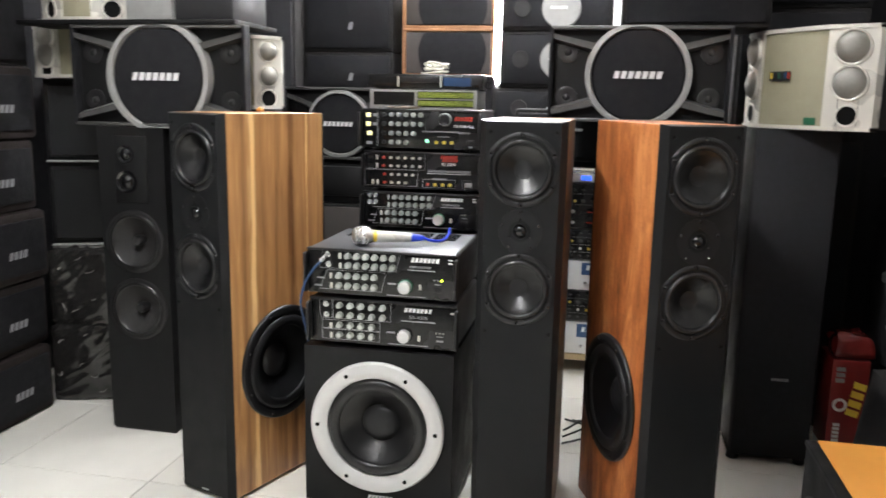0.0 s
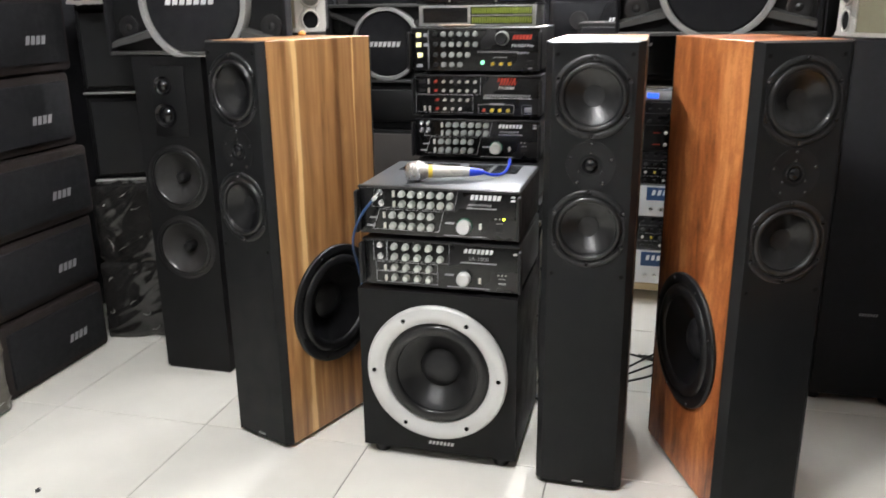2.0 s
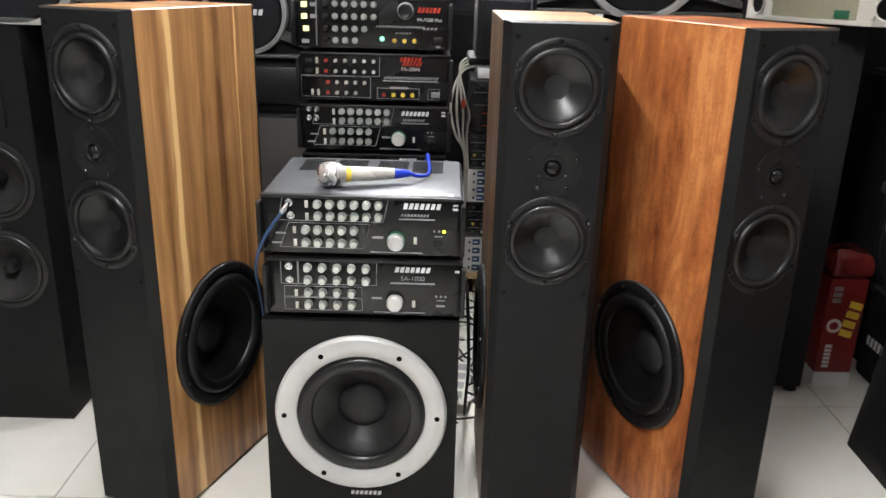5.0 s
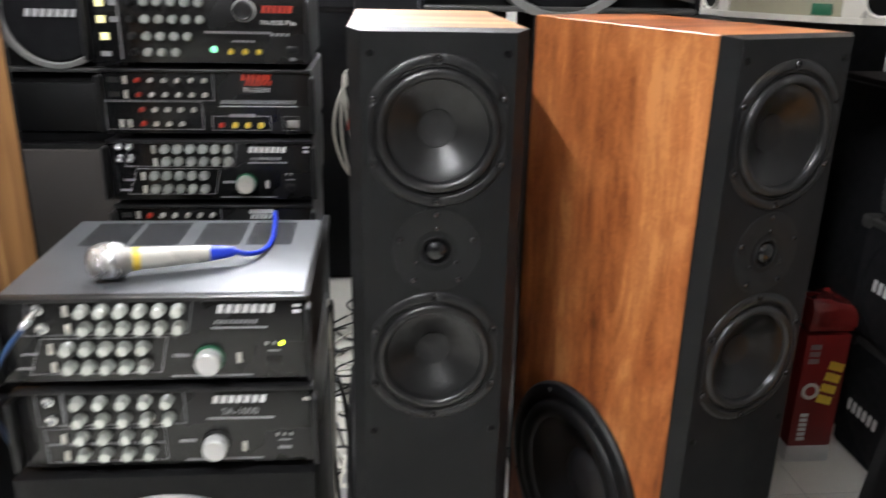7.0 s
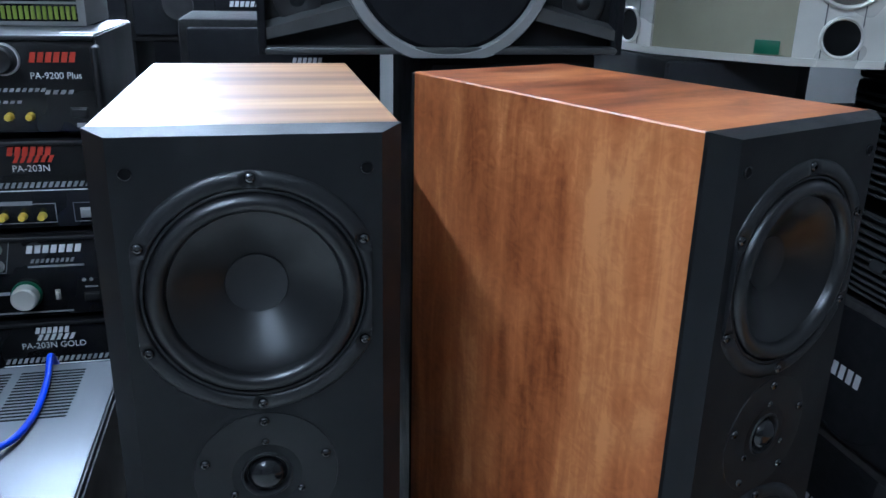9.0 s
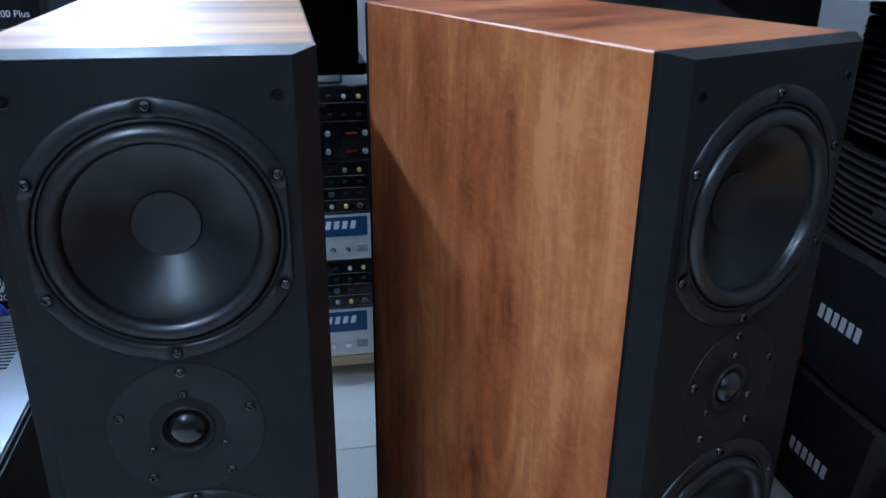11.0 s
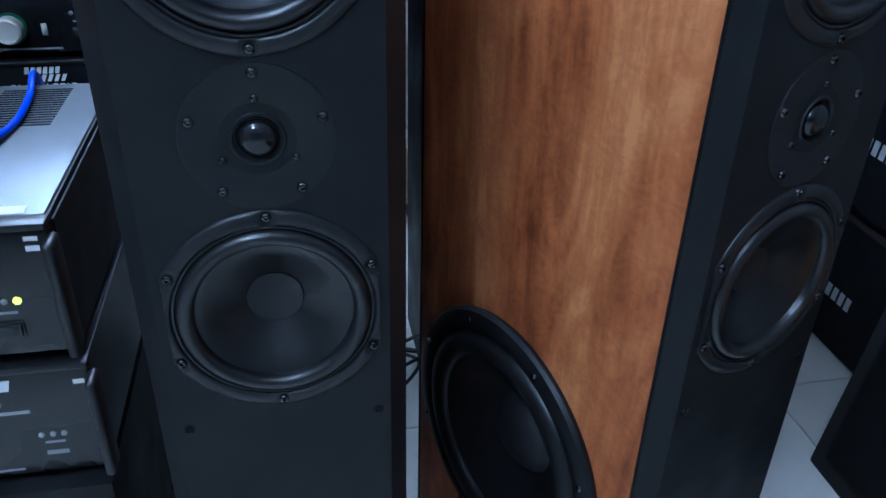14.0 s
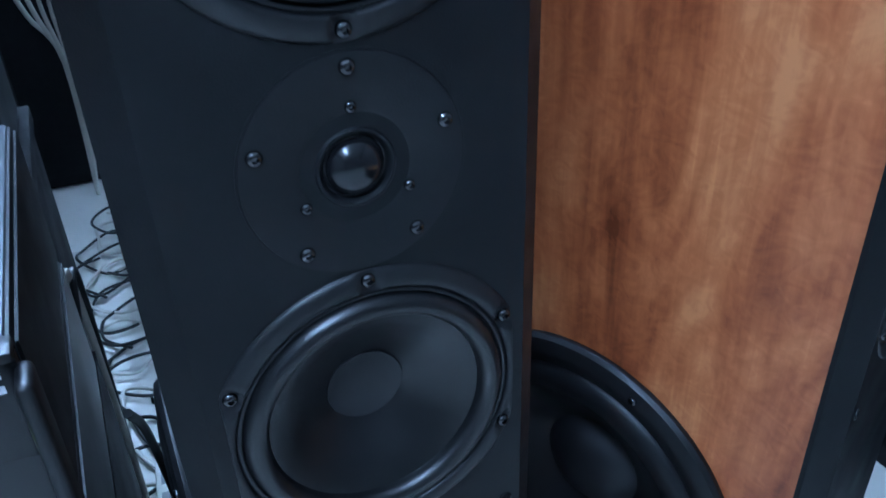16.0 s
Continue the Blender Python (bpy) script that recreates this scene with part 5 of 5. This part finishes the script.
part("top_board", box(-0.476, 0.476, 0.022, 0.5, 0.455, 0.470, 0.002), M_ORANGE, t, "orange painted top board")
part("front_lip", box(-0.476, 0.476, -0.004, 0.0215, 0.4555, 0.469, 0.002), M_CAB, t)
for x, z, r in ((-0.36, 0.29, 0.07), (0.10, 0.23, 0.15)):
    fl = part("driver", lathe([(r * 1.25, 0), (r * 1.24, 0.006), (r * 1.1, 0.008), (r, 0.003)], None, 48), M_PLASTIC, t, "round black driver", pose(x, 0, z, 90, 0, 0))
    part("surround", lathe([(r * 1.01, 0.002), (r * 0.95, 0.007), (r * 0.88, 0.007), (r * 0.82, 0.001)], None, 48), M_GREYCLOTH, fl)
    part("cone", lathe([(r * 0.83, 0.001), (r * 0.4, -0.025), (r * 0.3, -0.028), (r * 0.15, -0.02), (0, -0.018)], None, 40), M_PAPER, fl)

cab("speaker_box", (-0.45, 4.165, 0), 0, 0.34, 1.09, 0.08, M_CARPET, "flat black speaker leaning on the back wall", "", M_CLOTH)

# ---- microphone on the grey amplifier ----
t = thing("microphone", (-0.676, 2.176, 0.8245), 0, "silver handheld microphone lying on an amplifier", "microphone")
ALONG = pose(0, 0, 0, 0, 92.5, 19)
M_MESH = mat("silver_wire_mesh", (0.55, 0.54, 0.52), 0.3, metal=1.0, vary=0.25, scale=300, bump=1.0, bump_scale=600)
part("grille_ball", lathe([(0, -0.033), (0.012, -0.0315), (0.021, -0.026), (0.0270, -0.014), (0.0286, 0.0), (0.0282, 0.006), (0.0255, 0.014), (0.0195, 0.026), (0.017, 0.030)], ALONG, 32), M_MESH, t, "silver mesh ball")
part("band", lathe([(0.0285, -0.001), (0.0290, 0.001), (0.0290, 0.004), (0.0282, 0.006)], ALONG, 32), M_CHROME, t)
part("collar", lathe([(0.0172, 0.029), (0.0176, 0.031), (0.0172, 0.040), (0.0168, 0.041)], ALONG, 28), M_YELLOW, t, "yellow collar ring")
part("handle", lathe([(0.0168, 0.041), (0.0165, 0.060), (0.0140, 0.110), (0.0125, 0.140), (0, 0.140)], ALONG, 28), M_SILVER, t, "silver tapered handle")
part("cable_plug", lathe([(0.0115, 0.139), (0.0118, 0.143), (0.0100, 0.162), (0.0070, 0.178), (0, 0.178)], ALONG, 24), M_BLUE, t, "blue rubber plug")
cable("microphone_cable", [(-0.508, 2.234, 0.817), (-0.490, 2.244, 0.809), (-0.472, 2.275, 0.803), (-0.464, 2.33, 0.801), (-0.467, 2.40, 0.804), (-0.473, 2.455, 0.810), (-0.476, 2.50, 0.72), (-0.47, 2.51, 0.45), (-0.46, 2.55, 0.02)], 0.0040, M_BLUE, None, "blue microphone cable curling over an amplifier", "cable")
cable("input_cable", [(-0.7705, 2.082, 0.762), (-0.786, 2.068, 0.742), (-0.803, 2.064, 0.715), (-0.820, 2.068, 0.68), (-0.831, 2.080, 0.63), (-0.834, 2.12, 0.56), (-0.842, 2.20, 0.40), (-0.84, 2.3, 0.012)], 0.0036, M_CABLEBLUE, None, "dull blue input cable plugged into an amplifier", "cable")
t = thing("jack_plug", (-0.7595, 2.105, 0.7782), 0, "chrome jack plug in an amplifier socket", "plug")
part("plug_body", lathe([(0.0045, 0), (0.0055, 0.004), (0.0062, 0.024), (0.0045, 0.032), (0.003, 0.034), (0, 0.034)], pose(0, 0, 0, 118, 0, -22), 16), M_CHROME, t)
t = thing("paper_label", (-0.436, 2.130, 0.7956), 0, "small white paper label on an amplifier top", "label")
part("paper", box(-0.028, 0.028, -0.007, 0.007, 0.0, 0.0006), M_WHITE, t)

# ---- equaliser and player on the stack ----
t = thing("equaliser", (-0.665, 2.87, 1.1825), 0, "grey graphic equaliser with yellow-green slider rows", "equaliser")
part("case", box(-0.20, 0.20, 0.006, 0.20, 0.0, 0.068, 0.003), M_GUNMETAL, t)
part("front_plate", box(-0.20, 0.20, 0.0, 0.006, 0.0, 0.068, 0.002), M_GUNMETAL, t)
part("dark_window", box(-0.185, -0.03, -0.002, 0.001, 0.012, 0.060), M_PANEL, t)
M_OLIVE = mat("olive_slider_caps", (0.24, 0.30, 0.04), 0.45, vary=0.2)
me = link_mesh("slider_cap", box(-0.0028, 0.0028, -0.004, 0.0, -0.010, 0.010, 0.001, 1), M_OLIVE, 0)
for row in (0.050, 0.020):
    part("slider_panel", box(-0.02, 0.188, -0.001, 0.001, row - 0.013, row + 0.013), M_PANEL, t)
    for k in range(24):
        piece("slider_cap", me, t, pose(-0.012 + k * 0.0085, -0.001, row))
t = thing("disc_player", (-0.66, 2.88, 1.2512), 0, "black disc player with a blue display window", "player")
part("case", box(-0.215, 0.215, 0.0, 0.22, 0.004, 0.056, 0.003), M_PANEL, t)
part("display", box(0.07, 0.17, -0.002, 0.001, 0.014, 0.044), M_CABLEBLUE, t, "blue display window")
part("disc_tray", box(-0.09, 0.05, -0.003, 0.001, 0.026, 0.046, 0.001), M_PLASTIC, t)
for x in (-0.10, 0.06):
    part("trim_bar", box(x - 0.003, x + 0.003, -0.003, 0.001, 0.010, 0.048, 0.001), M_SILVER, t)
for x in (-0.17, 0.17):
    part("foot", box(x - 0.015, x + 0.015, 0.03, 0.06, 0.0, 0.004), M_RUBBER, t)
rng = random.Random(4)
pts = [(-0.06, 0.0, 0.0)]
for k in range(26):
    b = k * 0.9
    pts.append((0.045 * math.cos(b) * (0.6 + 0.5 * rng.random()), 0.03 * math.sin(b), 0.006 + 0.0011 * k + 0.016 * rng.random()))
c = cable("cable_bundle", pts, 0.0045, M_CABLEWHITE, None, "tangled white cable bundle on a disc player", "cable")
c.matrix_basis = pose(-0.63, 2.95, 1.3105)
t = thing("plate", (-0.71, 2.78, 1.1825), 0, "small pale round plate on an amplifier", "plate")
part("plate", lathe([(0, 0), (0.04, 0), (0.062, 0.006), (0.064, 0.008), (0.045, 0.004), (0, 0.003)], None, 32), mat("pale_ceramic", (0.72, 0.60, 0.48), 0.4), t)
t = thing("paper_label", (-0.452, 2.73, 1.1826), 0, "white paper label on the top amplifier", "label")
part("paper", box(-0.022, 0.022, -0.012, 0.012, 0.0, 0.0006), M_WHITE, t)

# ---- equipment rack behind the towers ----
t = thing("low_table", (-0.125, 3.50, 0), 0, "low table with a pale board under stacked equipment", "table")
part("table_board", box(-0.225, 0.30, 0.0, 0.34, 0.070, 0.098, 0.002), M_BOARD, t, "pale wooden board")
for x in (-0.19, 0.27):
    for y in (0.06, 0.30):
        part("leg", box(x - 0.018, x + 0.018, y - 0.018, y + 0.018, 0.0, 0.070, 0.002), M_CAB, t)


SMALL = {}


def small_knob(key, r, depth, material):
    if key not in SMALL:
        SMALL[key] = link_mesh("knob", lathe([(r * 1.1, 0), (r, 0.002), (r * 0.9, depth), (r * 0.4, depth * 1.05), (0, depth)], None, 14), material)
    return SMALL[key]


def rack_unit(x, z, h, style, label, w=0.43):
    """A stacked component: four rows of small knobs, a silver mixer with blue windows, or a plain receiver."""
    q = thing("rack_unit", (x, 3.505, z), 0, label, "amplifier", "stacked hi-fi components")
    silver = style == "silver"
    part("case", box(-w / 2, w / 2, 0.008, 0.30, 0.0, h - 0.003, 0.003), M_STEEL if silver else M_BLACKSTEEL, q)
    part("front_plate", box(-w / 2, w / 2, 0.0, 0.008, 0.003, h - 0.005, 0.0015), M_RING if silver else M_PANEL, q)
    rows = 4
    for r in range(rows):
        zz = h * (0.14 + 0.235 * r)
        if style == "receiver" and r < 2:
            for u in (-0.15, -0.04, 0.07, 0.165):
                part("printed_bar", box(u - 0.016, u + 0.014, -0.0008, 0.001, zz - 0.002, zz + 0.002), M_RED, q, smooth=0)
                piece("knob", small_knob("dark", 0.007, 0.010, M_SILVER), q, pose(u + 0.034, 0, zz, 90, 0, 0))
            continue
        if silver:
            if r == 3:
                part("model_plate", box(0.04, 0.195, -0.0016, 0.001, h * 0.52, h * 0.92), M_CABLEBLUE, q, "blue name plate", smooth=0)
                badge("printed_writing", 0.11, 0.022, 5, M_WHITE, q, pose(0.115, -0.0018, h * 0.76, 90, 0, 0), 0.2, 0.4)
                for u in (0.06, 0.10, 0.14):
                    piece("knob", small_knob("bright", 0.0085, 0.012, M_CHROME), q, pose(u, 0, h * 0.26, 90, 0, 0))
                part("button", box(0.165, 0.195, -0.003, 0.001, h * 0.18, h * 0.34, 0.001), M_GUNMETAL, q)
            for u in (-0.165, -0.055):
                part("window", box(u - 0.014, u + 0.016, -0.0012, 0.001, zz - 0.012, zz + 0.012), M_CABLEBLUE, q, smooth=0)
                part("printed_bar", box(u - 0.010, u + 0.006, -0.0018, -0.0010, zz - 0.002, zz + 0.002), M_WHITE, q, smooth=0)
                piece("knob", small_knob("bright", 0.0085, 0.012, M_CHROME), q, pose(u + 0.030, 0, zz, 90, 0, 0))
                piece("knob", small_knob("black", 0.0045, 0.010, M_PLASTIC), q, pose(u - 0.026, 0, zz, 90, 0, 0))
            continue
        part("row_line", box(-w / 2 + 0.014, w / 2 - 0.014, -0.0006, 0.001, zz - 0.0165, zz - 0.0155), M_GREYPRINT, q, smooth=0)
        for k in range(11):
            u = -0.185 + 0.037 * k
            kind = ("dark", "grey", "dark", "gold", "dark", "white", "dark")[(k * 5 + r * 3) % 7]
            piece("knob", small_knob(kind + "_row", 0.0052 if kind != "grey" else 0.0075, 0.009, {"grey": M_TRIM, "dark": M_PLASTIC, "white": M_SILVER, "gold": M_YELLOW}[kind]), q, pose(u, 0, zz, 90, 0, 0))
    return q


RACK = ((0.098, 0.154, "silver", "silver mixer with blue windows on a low table"), (0.252, 0.142, "mixer", "black mixer with four rows of small knobs"), (0.394, 0.137, "silver", "silver mixer with blue windows between black ones"), (0.531, 0.140, "mixer", "black mixer with four rows of small knobs"), (0.671, 0.201, "receiver", "black receiver with red printed strips"))
for i, (z, h, style, label) in enumerate(RACK):
    rack_unit(-0.122 + 0.004 * (i % 3 - 1), z, h, style, label)
t = thing("disc_player", (-0.145, 3.52, 0.872), 0, "thin silver media box with a blue lit display", "player")
part("case", box(-0.17, 0.17, 0.0, 0.20, 0.0, 0.046, 0.003), M_STEEL, t)
part("front_plate", box(-0.165, 0.165, -0.003, 0.0, 0.004, 0.042, 0.001), M_RING, t)
part("display", box(0.045, 0.090, -0.0045, -0.003, 0.012, 0.032), M_LED_B, t, "blue lit display")
rng = random.Random(23)
for k in range(4):
    d = 0.015 * k
    cable("hanging_cable", [(0.02 - 0.03 * k, 3.60, 0.924 + 0.004 * k), (-0.13 - 0.02 * k, 3.50, 0.930 + d), (-0.235, 3.38 + 0.4 * d, 0.946 + d + 0.01 * rng.random()), (-0.315, 3.33, 0.945 + 0.8 * d), (-0.372 - 0.2 * d, 3.31, 0.925 + 0.5 * d), (-0.402 + 0.9 * d, 3.30, 0.86 - 0.5 * d), (-0.410 + 1.5 * d, 3.30, 0.77 + 0.015 * rng.random()), (-0.390 + 0.9 * d, 3.31, 0.70), (-0.352 + 0.3 * d, 3.34, 0.60 - 2 * d), (-0.36, 3.40, 0.30)], 0.0046 - 0.0004 * k, M_CABLEWHITE, None, "off-white cable looped beside the amplifier stack", "cable")
t = thing("cable_plug", (-0.366, 3.288, 0.800), 0, "red plug on an off-white cable", "plug")
part("plug_body", lathe([(0, 0), (0.007, 0), (0.007, 0.022), (0.004, 0.03), (0, 0.03)], None, 12), M_RED, t)

# ---- cables lying on the floor between subwoofer and tower ----
rng = random.Random(11)
for k in range(15):
    pts, b = [], rng.uniform(0, 6.28)
    cx, cy = rng.uniform(-0.39, -0.33), 2.60 + k * 0.09
    for i in range(9):
        b += rng.uniform(0.5, 1.3)
        r = rng.uniform(0.05, 0.12)
        pts.append((cx + r * math.cos(b), cy + 1.3 * r * math.sin(b), 0.006 + 0.012 * rng.random() + 0.004 * (k % 3)))
    white = k % 3 == 1
    cable("floor_cable", pts, 0.0042 if white else 0.0036, M_CABLEWHITE if white else M_CABLEBLACK, None, ("white" if white else "black") + " cable looping loosely on the tiled floor", "cable")
cable("floor_cable", [(-0.365, 2.40, 0.50), (-0.355, 2.47, 0.40), (-0.345, 2.50, 0.2), (-0.35, 2.52, 0.03), (-0.33, 2.62, 0.008), (-0.30, 2.72, 0.008)], 0.005, M_CABLEBLACK, None, "black cable hanging behind the subwoofer", "cable")
for k, x in enumerate((-0.02, 0.01, 0.03)):
    cable("floor_cable", [(-0.10, 2.72 + 0.06 * k, 0.008), (x, 2.74 + 0.05 * k, 0.03 + 0.03 * k), (x + 0.06, 2.80 + 0.04 * k, 0.05), (x + 0.03, 2.9, 0.008), (x - 0.08, 2.95, 0.008)], 0.004, M_CABLEBLACK, None, "black cable looping behind the towers", "cable")
for k in range(4):
    x = -0.400 + 0.006 * k
    cable("hanging_cable", [(x - 0.01, 2.47 + 0.012 * k, 0.70 - 0.05 * k), (x, 2.50 + 0.012 * k, 0.60), (x + rng.uniform(-0.004, 0.008), 2.53 + 0.01 * k, 0.42), (x + rng.uniform(-0.006, 0.01), 2.55, 0.22), (x + rng.uniform(-0.006, 0.012), 2.57, 0.05), (x + 0.02, 2.60 + 0.02 * k, 0.012), (x + 0.04, 2.75, 0.012)], 0.004, M_CABLEWHITE if k == 2 else M_CABLEBLACK, None, ("white" if k == 2 else "black") + " cable hanging down behind the amplifiers", "cable")
t = thing("power_strip", (-0.365, 2.70, 0.0), 84, "white power strip lying among floor cables", "power strip")
part("strip_body", box(-0.14, 0.14, -0.028, 0.028, 0.0, 0.036, 0.006), M_CABLEWHITE, t)
for k in range(4):
    part("socket", box(-0.105 + k * 0.06, -0.065 + k * 0.06, -0.018, 0.018, 0.0355, 0.037), M_GUNMETAL, t, smooth=0)

# ---- floor tiles, last ----
TILE = 0.539
tile_mesh = link_mesh("tile", box(-TILE / 2 + 0.0018, TILE / 2 - 0.0018, -TILE / 2 + 0.0018, TILE / 2 - 0.0018, -0.012, 0.0, 0.0012, 1), M_TILE, 0)
for i in range(-3, 6):
    for j in range(-9, 5):
        x, y = -1.372 + TILE / 2 + i * TILE, 2.126 + TILE / 2 + j * TILE
        if x - TILE / 2 < FLOOR_X[1] and y - TILE / 2 < FLOOR_Y[1]:
            piece("tile", tile_mesh, floor, pose(x, y, 0))
